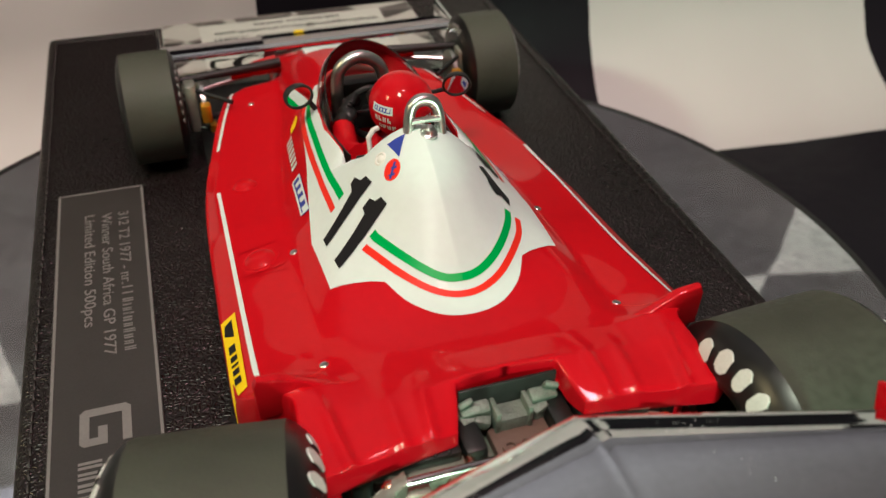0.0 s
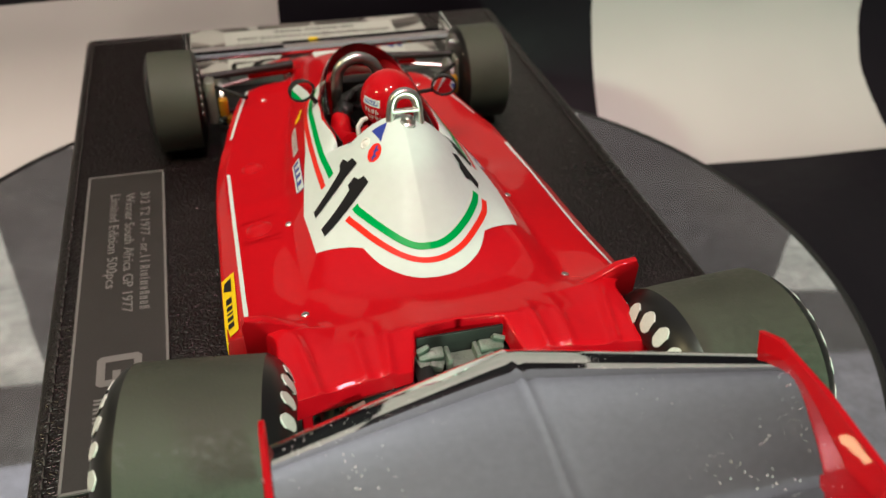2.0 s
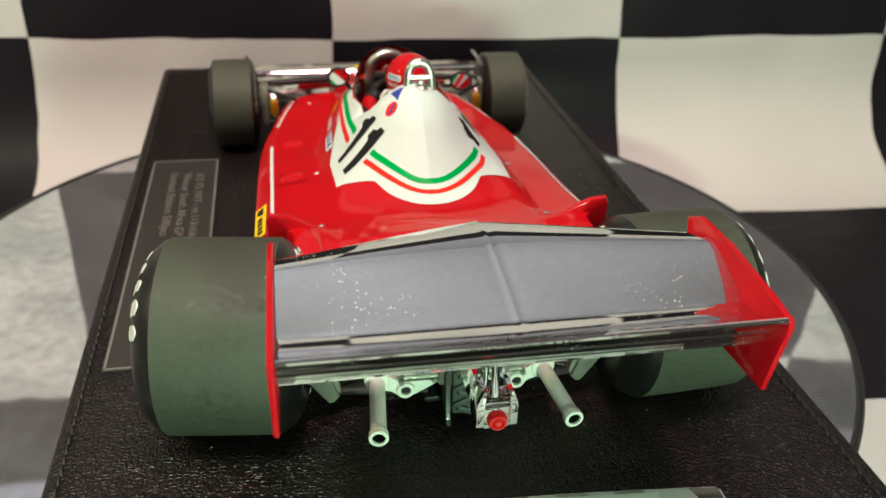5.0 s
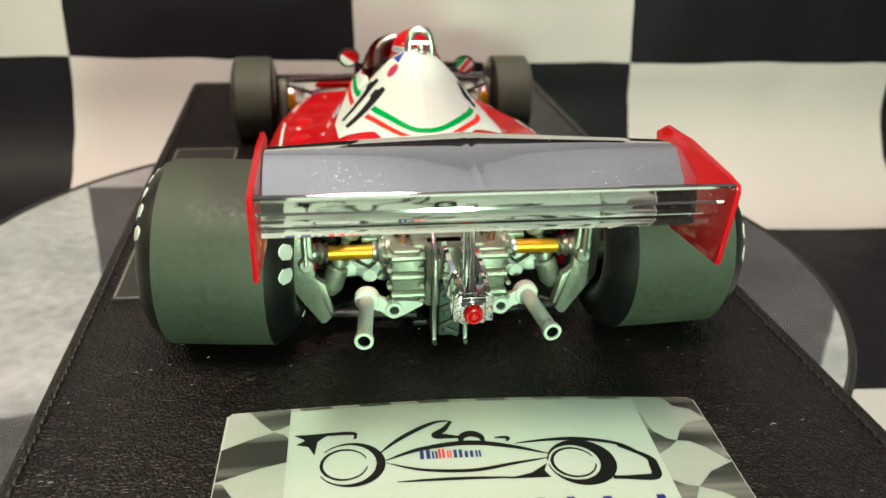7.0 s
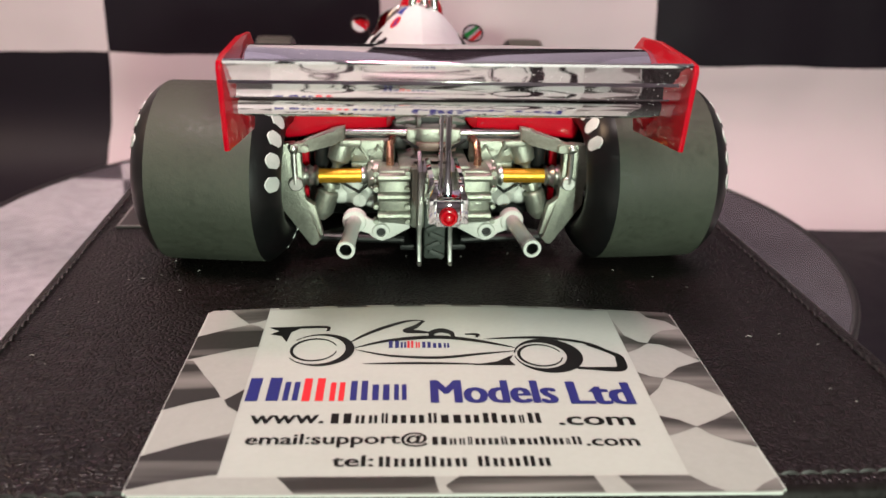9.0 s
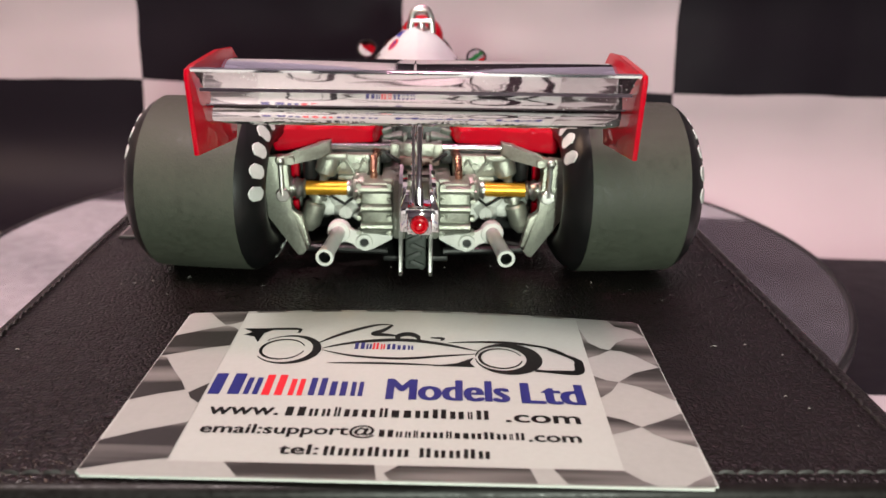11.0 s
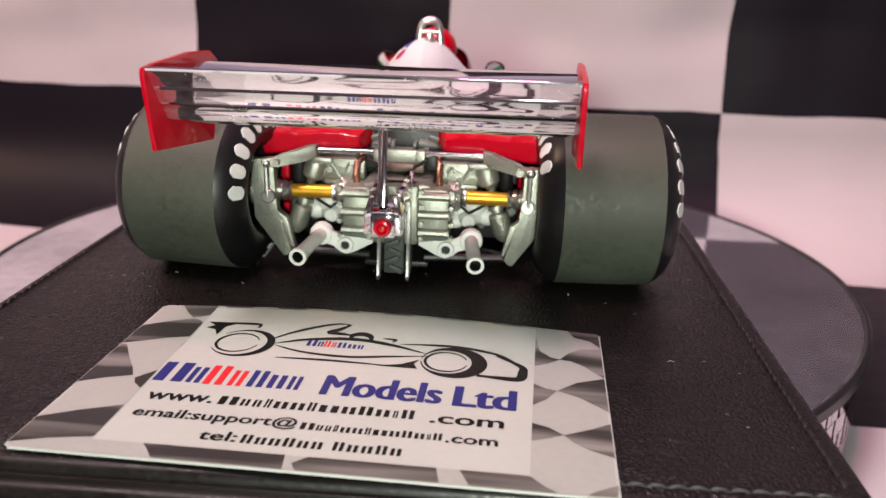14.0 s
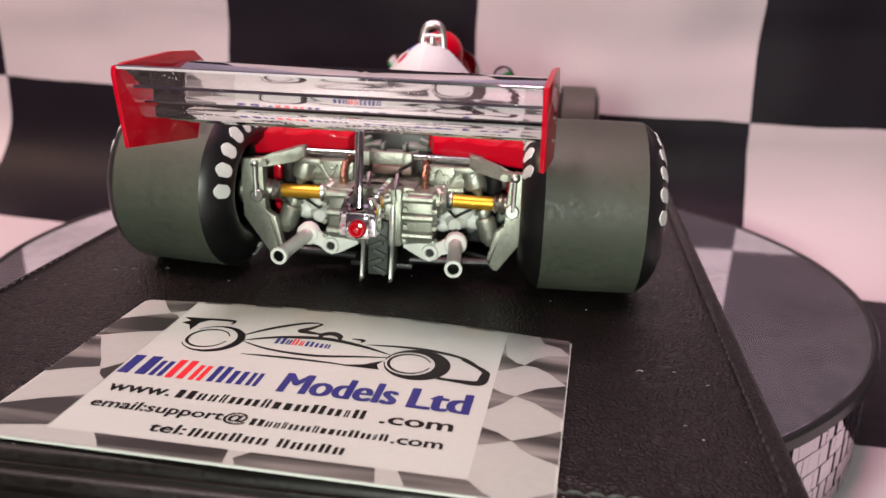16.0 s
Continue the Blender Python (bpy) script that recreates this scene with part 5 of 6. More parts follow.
# ---- cockpit, screen, mirrors, hoops ----
def cockpit():
    bm = bmesh.new()
    pts = [(-3.5, 56.6, 45.6), (-3.2, 56.8, 48.6), (-2.6, 57.2, 50.6), (-1.5, 57.5, 51.5), (0, 57.6, 51.8), (1.5, 57.5, 51.5), (2.6, 57.2, 50.6), (3.2, 56.8, 48.6), (3.5, 56.6, 45.6)]
    tube(bm, [tuple(p) for p in smooth_line(pts, 5)], 1.15, 16)
    tube(bm, [(-3, 56.0, 48.8), (3, 56.0, 48.8)], 0.6, 10)
    for v in bm.verts:
        v.co = Vector((v.co.x * 0.84 + 1.1, v.co.y + 1.4, v.co.z + 0.4))
    hoop = part("roll_hoop", bm, STEEL, CAR, "polished steel roll hoop")
    bm = bmesh.new()
    lathe(bm, [(0, 1.5), (0.6, 1.5), (0.8, 1.1), (1.6, 0.9), (1.9, 0.5), (1.9, 0)], (1.2, 55.8, 47.2), (0, -0.25, 1), 16)
    part("hoop_bolt", bm, STEEL, hoop, "chrome bolt head")
    bm = bmesh.new()
    pts = [(-6.6, 97, 27), (-6.4, 97.4, 37), (-5.2, 97.6, 41.0), (-1.4, 97.8, 42.8), (2.4, 97.6, 41.0), (3.8, 97.4, 37), (4.2, 97, 27)]
    tube(bm, [tuple(p) for p in smooth_line(pts, 5)], 1.35, 14)
    part("dash_hoop", bm, STEEL, CAR, "brushed steel dash hoop inside the screen")
    bm = bmesh.new()
    box(bm, (0, 102.0, 30), (13, 5, 12), 1.5)
    part("dashboard", bm, DARK, CAR, "black dashboard")
    bm = bmesh.new()
    ring = [(5.2 * math.cos(a), 94.0 + 1.2 * math.sin(a), 31.5 + 5.0 * math.sin(a)) for a in [2 * math.pi * k / 24 for k in range(25)]]
    tube(bm, ring, 0.75, 10, caps=False)
    box(bm, (0, 94.2, 31.5), (9.6, 0.8, 1.4), 0.2)
    tube(bm, [(0, 94, 31.5), (0, 101, 29)], 0.9, 10)
    part("steering_wheel", bm, DARK, CAR, "black steering wheel")
    # tinted screen wrapped round the front of the opening
    bm = bmesh.new()
    rows = []
    for j in range(9):
        v = j / 8
        row = []
        for k in range(25):
            a = -math.pi / 2 + math.pi * k / 24
            base = Vector((12.0 * math.sin(a), 82 + 35.0 * math.cos(a), 37.2 - 5.4 * math.cos(a)))
            top = Vector((10.6 * math.sin(a), 81.5 + 25.5 * max(0, math.cos(a)) ** 0.9, 37.6 + 4.6 * max(0, math.cos(a)) ** 0.8))
            p = base.lerp(top, v)
            p += Vector((math.sin(a) * 1.0, math.cos(a) * 1.6, 0.8)) * math.sin(math.pi * v) * max(0, math.cos(a))
            row.append(bm.verts.new(p))
        rows.append(row)
    for p, q in zip(rows, rows[1:]):
        for k in range(24):
            bm.faces.new((p[k], p[k + 1], q[k + 1], q[k]))
    bmesh.ops.solidify(bm, geom=list(bm.faces), thickness=0.35)
    screen = part("windscreen", bm, SMOKED, CAR, "smoked red-brown tinted windscreen", sharp=70)
    bm = bmesh.new()
    edge = []
    for k in range(25):
        a = -math.pi / 2 + math.pi * k / 24
        edge.append((10.6 * math.sin(a), 81.5 + 25.5 * max(0, math.cos(a)) ** 0.9, 37.7 + 4.6 * max(0, math.cos(a)) ** 0.8))
    tube(bm, edge, 0.14, 8)
    part("screen_edge", bm, SMOKED_EDGE, screen)
    # black lining inside the opening
    bm = bmesh.new()
    for s in (-1, 1):
        old = None
        for y, x0, x1, z1 in ((68.6, 9.2, 10.0, 37.6), (71.5, 9.3, 10.3, 37.2), (82, 10.1, 11.2, 35.4), (94, 9.3, 10.5, 34.2), (103, 6.9, 8.1, 33.2)):
            row = [bm.verts.new((s * x0, y, 18.4)), bm.verts.new((s * x1, y, z1)), bm.verts.new((s * (x1 + 0.3), y, z1)), bm.verts.new((s * (x0 + 0.3), y, 18.4))]
            if old:
                for k in range(4):
                    bm.faces.new((old[k], old[(k + 1) % 4], row[(k + 1) % 4], row[k]))
            old = row
    box(bm, (0, 86, 18.2), (17, 36, 0.8), 0.2)
    box(bm, (0, 68.6, 27.6), (18, 0.6, 19), 0.2)
    part("cockpit_lining", bm, DARK, CAR, "matt black cockpit lining")
    # wing mirrors
    for s in (-1, 1):
        bm = bmesh.new()
        c, n = Vector((s * 16.9 + 1.6, 92.4, 37.2 - 1.1 * s)), Vector((-s * 0.25, -1, -0.06)).normalized()
        lathe(bm, [(-2.4, 0), (-2.2, 1.5), (-1.2, 2.5), (0.2, 2.75), (0.5, 2.65), (0.4, 2.3), (0.1, 2.25)], c, n, 24)
        tube(bm, [c + Vector((-s * 1.5, 1.5, -1.5)), (s * 12.4, 93, 34.6)], 0.5, 8)
        for v in bm.verts:
            v.co.x = c.x + (v.co.x - c.x) * 1.15
        shellm = part("mirror_housing", bm, DARK, CAR, "black rimmed round wing mirror")
        bm = bmesh.new()
        lathe(bm, [(0.15, 2.3), (0.2, 0)], c, n, 24)
        for v in bm.verts:
            v.co.x = c.x + (v.co.x - c.x) * 1.15
        part("mirror_glass", bm, CHROME, shellm, "mirror glass")
    # pale seat belt loop behind the head rest
    bm = bmesh.new()
    tube(bm, [(-6.4, 67.6, 37), (-6.6, 68.0, 41.0), (-5.6, 68.4, 42.2), (-4.6, 69.2, 42.0)], 0.5, 10)
    part("belt_loop", bm, PALE, CAR, "pale loop by the head rest")


cockpit()


def driver_figure():
    """A seated doll in red overalls and helmet, one plain mesh."""
    bm = bmesh.new()
    ball(bm, (1.4, 74.2, 43.4), 6.3, 28, (0.98, 1.06, 1.0))
    ball(bm, (0, 76, 26), 9.0, 20, (1.0, 0.8, 1.2))
    lathe(bm, [(0, 4.2), (5, 4.6)], (1.0, 74, 33), (0, 0, 1), 20)
    for s in (-1, 1):
        tube(bm, [(s * 7.0, 74, 33), (s * 8.4, 80, 31), (s * 7.4, 88, 32.4)], [3.0, 2.7, 2.2], 12)
    for s in (-1, 1):
        old = set(bm.faces)
        ball(bm, (s * 5.8, 91.0, 33.6), 2.0, 12, (1, 1.5, 0.85))
        ball(bm, (s * 4.2, 93.0, 35.4), 1.1, 10, (1.3, 0.9, 1))
        for k in range(4):
            tube(bm, [(s * (6.4 - 0.5 * k), 90.6 + 0.3 * k, 34.0 + 0.5 * k), (s * (5.6 - 0.7 * k), 93.0, 35.6 + 0.3 * k), (s * (4.8 - 0.7 * k), 94.6, 34.6), (s * (4.6 - 0.6 * k), 94.4, 33.2)], [0.8, 0.75, 0.7, 0.5], 8)
        tube(bm, [(s * 7.4, 88.0, 32.4), (s * 6.6, 90.0, 33.0)], [2.3, 2.0], 12)
        for f in set(bm.faces) - old:
            f.material_index = 1
    old = set(bm.faces)
    tube(bm, [(-3.3, 77.1, 44.0), (-1.5, 79.2, 44.2), (1.1, 80.1, 44.3), (3.7, 79.2, 44.2), (5.5, 77.1, 44.0)], 1.6, 10)
    for f in set(bm.faces) - old:
        f.material_index = 1
    # pale marks on the helmet as plain bars wrapped on its side
    skin = BVHTree.FromBMesh(bm)

    def mark(az0, az1, el0, el1, slot):
        g = []
        for i in range(7):
            row = []
            for j in range(3):
                az, el = radians(az0 + (az1 - az0) * i / 6), radians(el0 + (el1 - el0) * j / 2)
                d = Vector((math.cos(el) * math.cos(az), math.cos(el) * math.sin(az), math.sin(el)))
                hit = skin.ray_cast(Vector((1.4, 74.2, 43.4)) + d * 12, -d)
                row.append(bm.verts.new(hit[0] + d * 0.08))
            g.append(row)
        for p, q in zip(g, g[1:]):
            for j in range(2):
                f = bm.faces.new((p[j], q[j], q[j + 1], p[j + 1]))
                f.material_index = slot
    mark(196, 240, 8, 22, 2)
    mark(200, 236, 11, 19, 3)
    for k in range(5):
        mark(203 + 6.4 * k, 206.5 + 6.4 * k, 12.5, 17.5, 2)
    for k in range(4):
        mark(204 + 9 * k, 206 + 9 * k, -6, 3, 2)
        mark(207.5 + 9 * k, 209.5 + 9 * k, -6, 3 - 4 * (k % 2), 2)
    for k in range(4):
        mark(212 + 9 * k, 214 + 9 * k, -20, -11, 2)
        mark(215.5 + 9 * k, 217.5 + 9 * k, -20 + 4 * (k % 2), -11, 2)
    for k in range(7):
        mark(258 + 8 * k, 263 + 8 * k, -4, 2, 2)
    ob = part("driver_doll", bm, [RED, DARK, WHITE, BLUE_INK], None, sharp=70)
    tagged(ob, "small seated driver doll in red helmet and overalls in the cockpit", "doll")


driver_figure()


# ---- front suspension, front wing ----
def front_end():
    bm = bmesh.new()
    rows = []
    for x in (-41.5, -30, -16, 16, 30, 41.5):
        rows.append([bm.verts.new((x, y, z)) for y, z in ((164.6, 16.2), (166, 17.0), (172, 15.6), (179, 13.2), (183.6, 11.8), (180, 11.4), (172, 13.0), (166, 15.2))])
    for p, q in zip(rows, rows[1:]):
        for k in range(8):
            bm.faces.new((p[k], p[(k + 1) % 8], q[(k + 1) % 8], q[k]))
    bm.faces.new(rows[0])
    bm.faces.new(rows[-1][::-1])
    wing = part("front_wing", bm, CHROME, CAR, "chrome front wing")
    bm = bmesh.new()
    tube(bm, [(-41, 163.0, 17.0), (41, 163.0, 17.0)], 0.7, 10)
    part("wing_lip", bm, CHROME, wing)
    for s in (-1, 1):
        bm = bmesh.new()
        box(bm, (s * 42, 173, 13), (0.9, 21, 9), 0.3)
        part("endplate", bm, CHROME, wing)
        bm = bmesh.new()
        tube(bm, [(s * 12, 148.2, 19.6), (s * 38, 145, 19.5)], [1.3, 0.9], 12)
        tube(bm, [(s * 26.5, 131.5, 18.6), (s * 37, 141, 19.5)], 0.6, 10)
        part("upper_wishbone", bm, DARK, CAR, "black front wishbone")
        bm = bmesh.new()
        tube(bm, [(s * 12, 152, 8), (s * 37, 142, 9)], 0.75, 10)
        tube(bm, [(s * 20, 130, 8), (s * 37, 140, 9)], 0.75, 10)
        part("lower_wishbone", bm, DARK, CAR, "black front wishbone")
        bm = bmesh.new()
        tube(bm, [(s * 11, 156, 15), (s * 37, 148, 14)], 0.6, 10)
        part("track_rod", bm, STEEL, CAR)
        bm = bmesh.new()
        lathe(bm, [(32.6, 0), (32.6, 5.8), (33.6, 5.8), (33.6, 0)], (0, 140.5, 14.4), (s, 0, 0), 28)
        part("brake_disc", bm, STEEL, CAR)
        bm = bmesh.new()
        box(bm, (s * 33.0, 134.8, 15), (2.6, 3.0, 5.0), 0.6)
        box(bm, (s * 31.8, 137, 9.8), (1.8, 3.6, 2.2), 0.5)
        part("brake_caliper", bm, GOLD, CAR, "gold brake caliper")
        bm = bmesh.new()
        box(bm, (s * 36.0, 140.5, 14.4), (3.0, 5.0, 13), 0.8)
        part("upright", bm, SILVER, CAR, "silver front upright")
    for s in (-1, 1):
        bm = bmesh.new()
        prism(bm, [(s * 11.5, 149.5), (s * 25.0, 148.4), (s * 24.0, 151.0), (s * 18.0, 155.6), (s * 12.0, 158.0)], 1.6, lambda u, v, w: (u, v, 16.0 + w), 0.5)
        part("suspension_cover", bm, RED, CAR, "red cover over the front suspension")
    bm = bmesh.new()
    lathe(bm, [(0, 1.6), (0.4, 1.6), (0.6, 1.2), (0.6, 0)], (-1.8, 179.2, 13.6), (0, 0.3, 1), 16)
    part("nose_badge", bm, YELLOW_INK, CAR, "small yellow nose badge")
    bm = bmesh.new()
    box(bm, (-0.4, 145.6, 23.0), (11, 6.5, 0.9), 0.4, (-14, 0, 0))
    part("nose_panel", bm, WHITE, CAR, "white nose panel")


front_end()


# ---- paint and decals laid on the body ----
def drape(bm, lift):
    """Drops flat outlines (x, y) onto the bodywork."""
    for v in bm.verts:
        hit = SKIN.ray_cast(Vector((v.co.x, v.co.y, 90)), Vector((0, 0, -1)))
        if hit[0] is not None:
            n = hit[1] if hit[1].z > 0 else -hit[1]
            v.co = hit[0] + n * lift


def decal(name, outlines, mat, label="", lift=0.10, step=0.9, parent=CAR):
    bm = bmesh.new()
    for out in outlines:
        bm.faces.new([bm.verts.new((x, y, 0)) for x, y in out])
    bmesh.ops.triangulate(bm, faces=list(bm.faces), ngon_method="EAR_CLIP")
    for axis in (0, 1):
        lo, hi = min(v.co[axis] for v in bm.verts), max(v.co[axis] for v in bm.verts)
        k = lo + step
        while k < hi:
            n = Vector((1, 0, 0)) if axis == 0 else Vector((0, 1, 0))
            bmesh.ops.bisect_plane(bm, geom=list(bm.verts) + list(bm.edges) + list(bm.faces), plane_co=n * k, plane_no=n)
            k += step
    drape(bm, lift)
    return part(name, bm, mat, parent, label, sharp=80)


def ribbon(name, pts, wide, mat, label="", lift=0.16, n=10, mirror=False):
    bm = bmesh.new()
    for s in ((1, -1) if mirror else (1,)):
        line = smooth_line([(s * x, y) for x, y in pts], n)
        rows = []
        for i, p in enumerate(line):
            d = (line[min(i + 1, len(line) - 1)] - line[max(i - 1, 0)]).normalized()
            q = Vector((-d.y, d.x)) * wide / 2
            rows.append([bm.verts.new((*(p + q * k), 0)) for k in (-1, 0, 1)])
        for a, b in zip(rows, rows[1:]):
            for k in (0, 1):
                bm.faces.new((a[k], a[k + 1], b[k + 1], b[k]))
    drape(bm, lift)
    return part(name, bm, mat, CAR, label, sharp=80)


rear = [tuple(p) for p in smooth_line([(0, 27.5), (-3.2, 27.9), (-6.4, 29.5), (-9.6, 32.8), (-11.8, 37.2)], 6)]
side = [tuple(p) for p in smooth_line([(-20.5, 55.2), (-18.3, 69.8), (-16.8, 79.1), (-15.4, 90.1), (-14.6, 96.5), (-12.2, 103.0), (-9.3, 110.0)], 4)]
rim = [(-7.4, 110.2), (-8.2, 106.0), (-9.4, 103.0), (-11.6, 94.0), (-12.3, 82.0), (-11.3, 70.0), (-10.7, 67.6), (-4.6, 67.2), (-4.2, 62.6), (0, 61.4)]
half = rear + [(-13.8, 38.5), (-16.0, 39.6), (-20.0, 41.4)] + side + rim
decal("white_panel", [half, [(-x, y) for x, y in half[::-1]]], WHITE, "white painted engine cover panel", 0.14, 0.5)
arc_green = [(12.6, 46.7), (11.6, 43.9), (9.0, 39.6), (6.0, 36.2), (3.0, 34.2), (0, 33.6), (-3.0, 34.3), (-5.8, 36.6), (-8.5, 40.2), (-10.9, 44.6), (-11.4, 46.2)]
arc_red = [(14.1, 45.6), (13.0, 42.0), (10.1, 37.6), (6.8, 33.9), (3.4, 31.8), (0, 31.1), (-3.4, 31.9), (-6.6, 34.2), (-9.7, 38.1), (-12.5, 43.4), (-13.2, 45.0)]
ribbon("green_band", arc_green, 1.15, GREEN_INK, "green painted band", 0.24)
ribbon("red_band", arc_red, 1.05, RED_INK, "red painted band", 0.24)
for s in (-1, 1):
    ribbon("green_line", [(s * 14.0, 58.0), (s * 14.4, 69.6), (s * 14.0, 83.0), (s * 13.2, 95.0), (s * 10.6, 104.5)], 0.95, GREEN_INK, "green painted line", 0.24)
    ribbon("red_line", [(s * 15.8, 57.4), (s * 15.9, 68.5), (s * 15.4, 83.5), (s * 14.3, 96.0), (s * 11.8, 104.5)], 0.85, RED_INK, "red painted line", 0.24)
    ribbon("pod_stripe", [(s * 34.2, 90.0), (s * 34.3, 69.0), (s * 34.4, 45.0), (s * 34.4, 30.0), (s * 34.0, 20.2)], 0.75, WHITE, "white side stripe")
    ribbon("front_stripe", [(s * 25.6, 142.5), (s * 29.0, 128.0), (s * 32.4, 111.0)], 0.7, WHITE, "white side stripe")

ONE = [(-18.6, 53.1), (-12.4, 56.5), (-12.1, 58.3), (-11.3, 58.6), (-10.7, 56.6), (-9.8, 56.2), (-9.3, 54.0), (-11.5, 53.7), (-14.8, 52.6), (-18.5, 50.9)]
TWO = [(-18.1, 46.4), (-11.7, 50.2), (-11.7, 51.5), (-10.3, 51.8), (-9.7, 50.5), (-8.7, 50.2), (-8.2, 48.4), (-10.4, 47.6), (-13.8, 46.1), (-17.8, 44.0)]
RIGHT_TWO = [(9.6, 54.0), (10.9, 55.2), (14.2, 50.2), (13.6, 48.2), (12.4, 49.6), (11.3, 49.2), (10.4, 51.0), (10.6, 52.3)]
RIGHT_ONE = [(x + 0.6, y + 7.6) for x, y in RIGHT_TWO]
for digit in (ONE, TWO, RIGHT_ONE, RIGHT_TWO):
    decal("number_one", [digit], BLACK_INK, "black painted number one", 0.3, 0.45)
decal("blue_pennant", [[(-5.6, 57.8), (-2.5, 57.4), (-4.6, 53.6)]], BLUE_INK, "blue triangle mark", 0.2)
badge = decal("red_disc", [[(-6.1 + 1.35 * math.cos(a), 52.6 + 1.75 * math.sin(a)) for a in [2 * math.pi * k / 20 for k in range(20)]]], RED_INK, "red round mark", 0.2)
decal("blue_letter", [[(-6.9, 51.6), (-6.6, 51.3), (-5.2, 53.2), (-5.5, 53.5)], [(-7.0, 52.3), (-6.7, 51.9), (-6.0, 51.4), (-5.8, 51.7)], [(-6.3, 53.1), (-6.1, 52.7), (-5.5, 52.2), (-5.2, 52.5)]], BLUE_INK, lift=0.28, parent=badge)
for s in (-1, 1):
    sign = decal("maker_panel", [[(s * 19.8, 80.4), (s * 18.2, 79.8), (s * 19.0, 64.6), (s * 20.6, 65.2)]], BLUE_INK, "blue and white panel mark", 0.18)
    decal("panel_edge", [[(s * a, b) for a, b in q] for q in (((19.7, 80.2), (18.3, 79.7), (18.35, 79.0), (19.8, 79.5)), ((20.5, 65.9), (18.95, 65.4), (19.0, 64.8), (20.5, 65.3)), ((18.55, 79.4), (18.25, 79.4), (19.05, 64.9), (19.3, 64.9)), ((19.9, 79.9), (19.6, 79.9), (20.3, 65.4), (20.6, 65.4)))], WHITE, lift=0.24, parent=sign)
    for k in range(4):
        y = 77.4 - 3.4 * k
        x = 19.05 + 0.17 * k
        decal("panel_bar", [[(s * (x - 0.45), y), (s * (x + 0.45), y + 0.15), (s * (x + 0.5), y - 1.6), (s * (x - 0.4), y - 1.75)]], WHITE, lift=0.26, parent=sign, step=0.6)
    for k in range(7):
        y = 99.5 - 2.3 * k
        decal("name_bar", [[(s * (16.7 + 0.18 * k), y), (s * (17.9 + 0.18 * k), y + 0.2), (s * (18.0 + 0.18 * k), y - 1.2), (s * (16.8 + 0.18 * k), y - 1.3)]], WHITE, lift=0.2, step=0.7)
    decal("shield_badge", [[(s * 14.6, 104.2), (s * 16.2, 103.6), (s * 16.6, 100.6), (s * 15.6, 99.4), (s * 14.6, 101.4)]], YELLOW_INK, "yellow shield badge shape", 0.2)
    # panel joints and fasteners
    ribbon("panel_joint", [(s * 33.6, 55.0), (s * 30, 54.6), (s * 25.2, 53.6)], 0.3, RED, lift=0.16)
    ribbon("panel_joint", [(s * 24.8, 25.0), (s * 27.0, 23.2), (s * 29.5, 22.6)], 0.12, RED_INK, lift=0.05)


oil = decal("oil_panel", [[(-35.6, 47.0), (-38.2, 47.0), (-38.3, 24.8), (-35.9, 26.0)]], YELLOW_INK, "yellow panel with black shapes", 0.2)
decal("oil_bar", [[(-36.3, 45.6), (-37.6, 45.2), (-37.4, 43.6), (-37.9, 42.4), (-36.4, 40.6), (-36.9, 43.0)]], BLACK_INK, lift=0.3, parent=oil)
for y0, y1 in ((38.8, 36.6), (35.8, 34.4), (33.6, 33.0), (32.2, 30.8), (30.0, 28.2)):
    decal("oil_bar", [[(-36.5, y0), (-37.6, y0), (-37.6, y1), (-36.5, y1)]], BLACK_INK, lift=0.3, parent=oil)


def fastener(x, y, r=0.75):
    hit = SKIN.ray_cast(Vector((x, y, 90)), Vector((0, 0, -1)))
    n = hit[1] if hit[1].z > 0 else -hit[1]
    bm = bmesh.new()
    lathe(bm, [(-0.2, r), (0.15, r), (0.3, r * 0.8), (0.22, r * 0.45), (0.3, 0.0)], hit[0], n, 14)
    part("fastener", bm, STEEL, CAR, "small steel fastener")


for x, y in ((24.4, 26.0), (23.6, 57.6), (22.0, 133.0)):
    fastener(-x, y)
    fastener(x, y)


def filler(x, y, r, mat):
    hit = SKIN.ray_cast(Vector((x, y, 90)), Vector((0, 0, -1)))
    n = hit[1] if hit[1].z > 0 else -hit[1]
    bm = bmesh.new()
    lathe(bm, [(-0.4, r * 1.55), (0.06, r * 1.5), (0.10, r * 1.3), (0.02, r * 1.18), (0.35, r), (0.8, r * 0.75), (1.0, r * 0.4), (1.05, 0)], hit[0], n, 28)
    part("filler_dome", bm, mat, CAR, "red domed filler cover")


ribbon("pocket_frame", [(-33.2, 55.8), (-33.1, 59.5), (-33.0, 63.2), (-29.5, 63.6), (-26.0, 63.4), (-25.8, 59.5), (-25.7, 55.8), (-29.5, 55.4), (-33.2, 55.8)], 0.5, RED, lift=0.18)
filler(-28.6, 91.0, 2.2, RED)
filler(-29.6, 59.5, 2.4, RED)
hit = SKIN.ray_cast(Vector((-7.2, 56.4, 90)), Vector((0, 0, -1)))
bm = bmesh.new()
lathe(bm, [(-0.2, 1.3), (0.2, 1.3), (0.3, 1.0), (0.1, 0.8), (0.35, 0.5), (0.4, 0)], hit[0], hit[1] if hit[1].z > 0 else -hit[1], 18)
part("breather_cap", bm, PALE, CAR, "small pale breather cap")


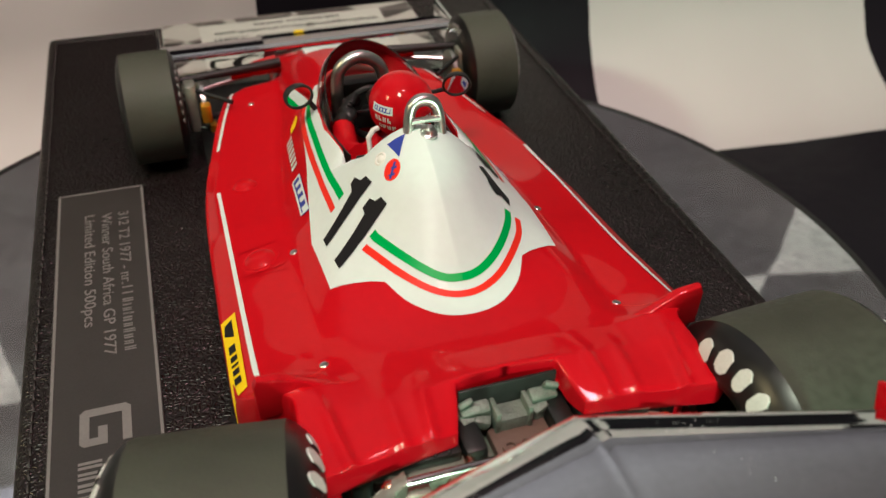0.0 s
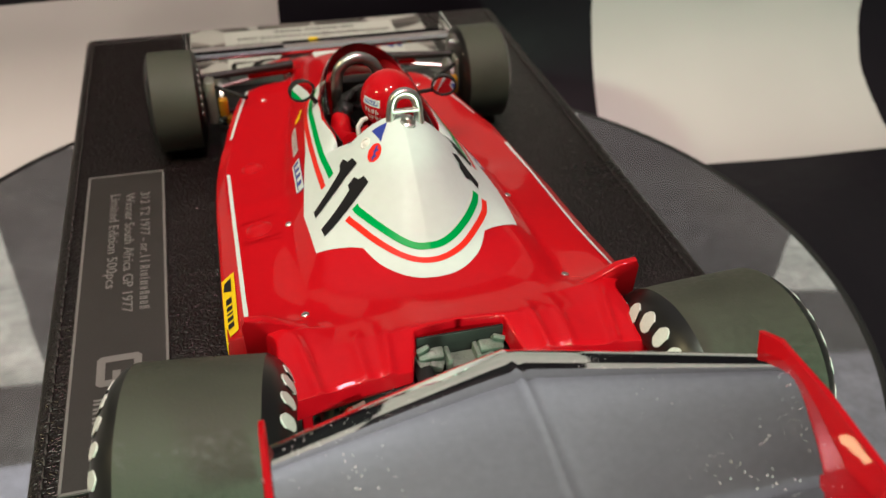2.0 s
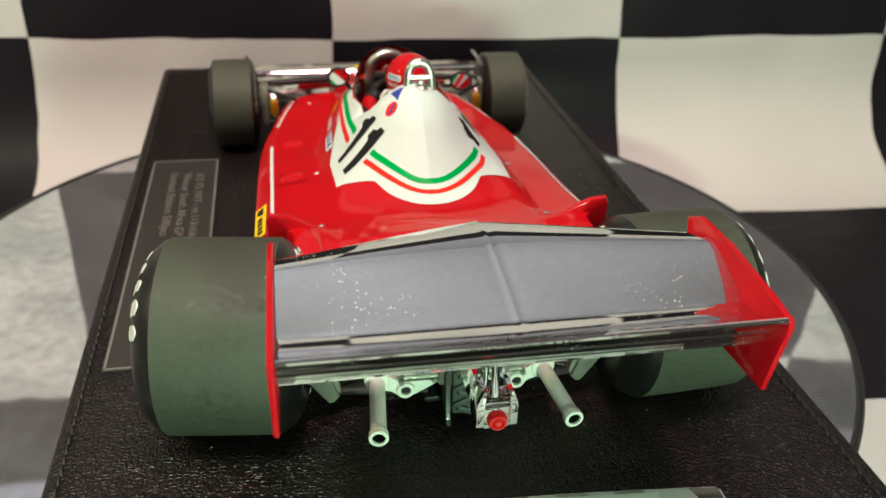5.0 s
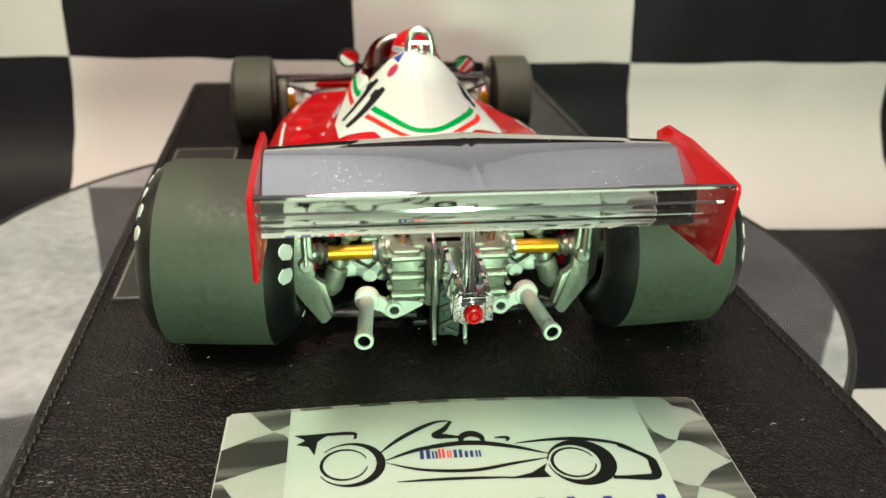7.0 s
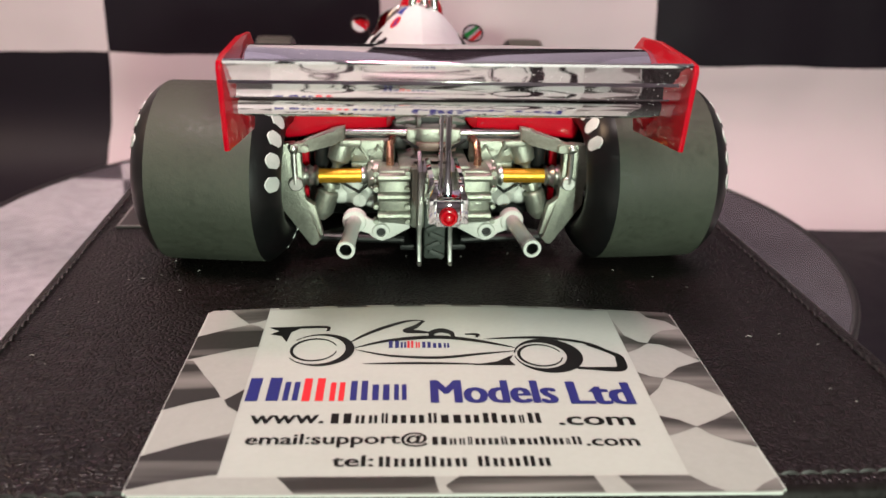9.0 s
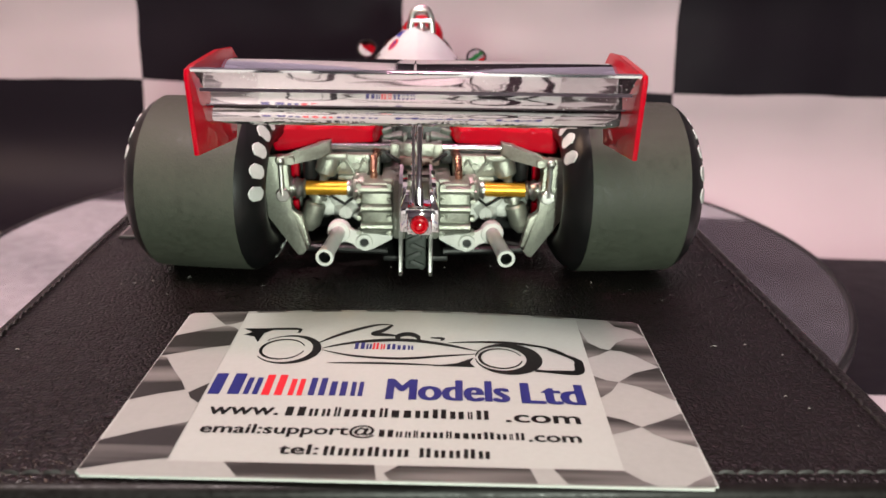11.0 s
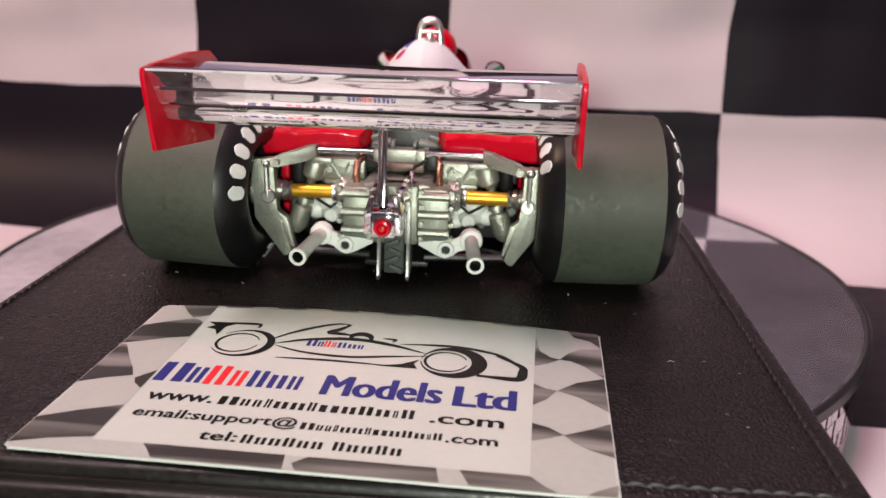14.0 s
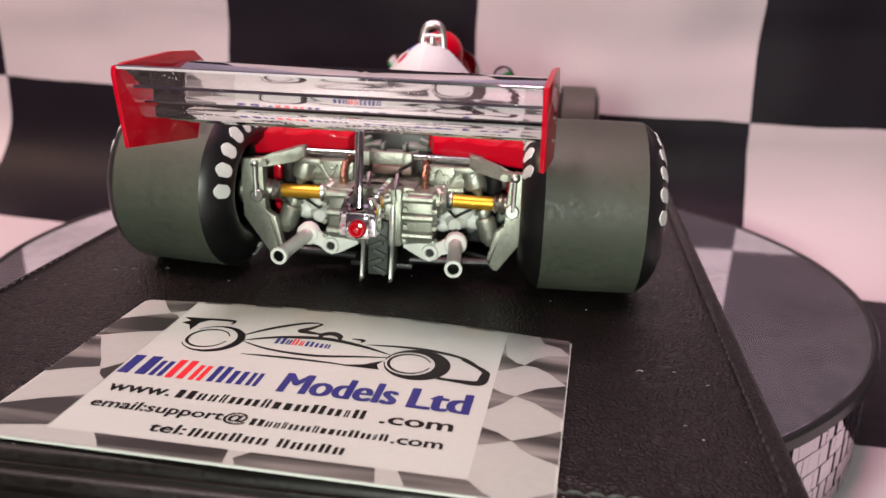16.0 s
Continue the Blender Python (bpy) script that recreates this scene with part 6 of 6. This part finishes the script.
# ---- pieces ----
def rim_tiles():
    """Mirror tiles in five rows round the turntable's side: single ones where the camera passes, the rest joined."""
    t, cx, cy, rad = TURNTABLE
    count, rows = 300, [(-31.1 - 5.5 * n, -36.3 - 5.5 * n) for n in range(5)]
    step = 2 * math.pi / count
    made = {}
    rest = bmesh.new()
    for k in range(count):
        a = k * step
        near = -1.1 < ((a + math.pi) % (2 * math.pi) - math.pi) < 0.05
        for n, (hi, lo) in enumerate(rows):
            w = 2 * (rad - 1.8) * math.tan(step / 2) - 0.22
            if near:
                if n not in made:
                    bm = bmesh.new()
                    box(bm, (rad - 2.3, 0, (hi + lo) / 2), (0.9, w, hi - lo), 0)
                    first = part("mirror_tile", bm, MIRROR, t, smooth=False)
                    made[n] = first.data
                    ob = first
                else:
                    ob = new("mirror_tile", made[n])
                    ob.parent = t
                tilt = random.uniform(-0.5, 0.5)
                ob.matrix_basis = Matrix.Translation((cx * MM, cy * MM, 0)) @ pose(0, 0, 0, 0, 0, math.degrees(a) + tilt)
            else:
                m = Matrix.Translation((cx, cy, 0)) @ pose(0, 0, 0, 0, 0, math.degrees(a))
                bmesh.ops.create_cube(rest, size=1, matrix=m @ Matrix.Translation((rad - 2.3, 0, (hi + lo) / 2)) @ Matrix.Diagonal((0.9, w, hi - lo, 1)))
    tagged(part("tile_band", rest, MIRROR, t, "band of small mirror tiles", smooth=False), kind="stuff")


rim_tiles()


def stitches():
    """One thread stitch after another along the seam of the leather base."""
    bm = bmesh.new()
    tube(bm, [(0, -1.05, -0.12), (0, -0.7, 0.20), (0, 0, 0.30), (0, 0.7, 0.20), (0, 1.05, -0.12)], 0.28, 5)
    first = None
    spots = [(x, y, 90 * 0) for x in (-74.3, 70.6) for y in np.arange(-78, 222, 2.75)] + [(x, -81.6, 90) for x in np.arange(-73, 70, 2.75)]
    for x, y, turn in spots:
        if first is None:
            first = ob = part("stitch", bm, STITCH, BASE)
        else:
            ob = new("stitch", first.data)
            ob.parent = BASE
        ob.matrix_basis = Matrix.Translation((float(x) * MM, float(y) * MM, 0)) @ pose(0, 0, 0, 0, 0, turn + random.uniform(-7, 7))


stitches()


def lint():
    """Specks of dust and short fibres lying on the leather."""
    bm = bmesh.new()
    for k in range(75):
        x, y = random.uniform(-72, 69), random.uniform(-80, 10) if k % 3 else random.uniform(-80, 200)
        if -64 < x < 46 and -88 < y < -26:
            continue
        a, n = random.uniform(0, 6.28), random.uniform(0.05, 0.45) * (2.2 if k % 17 == 0 else 1)
        tube(bm, [(x, y, 0.12), (x + n * math.cos(a), y + n * math.sin(a), 0.2), (x + 1.7 * n * math.cos(a + 0.5), y + 1.7 * n * math.sin(a + 0.5), 0.12)], 0.06 + 0.05 * random.random(), 4)
    tagged(part("lint", bm, LINT, BASE, "pale specks of dust"), kind="stuff")


lint()
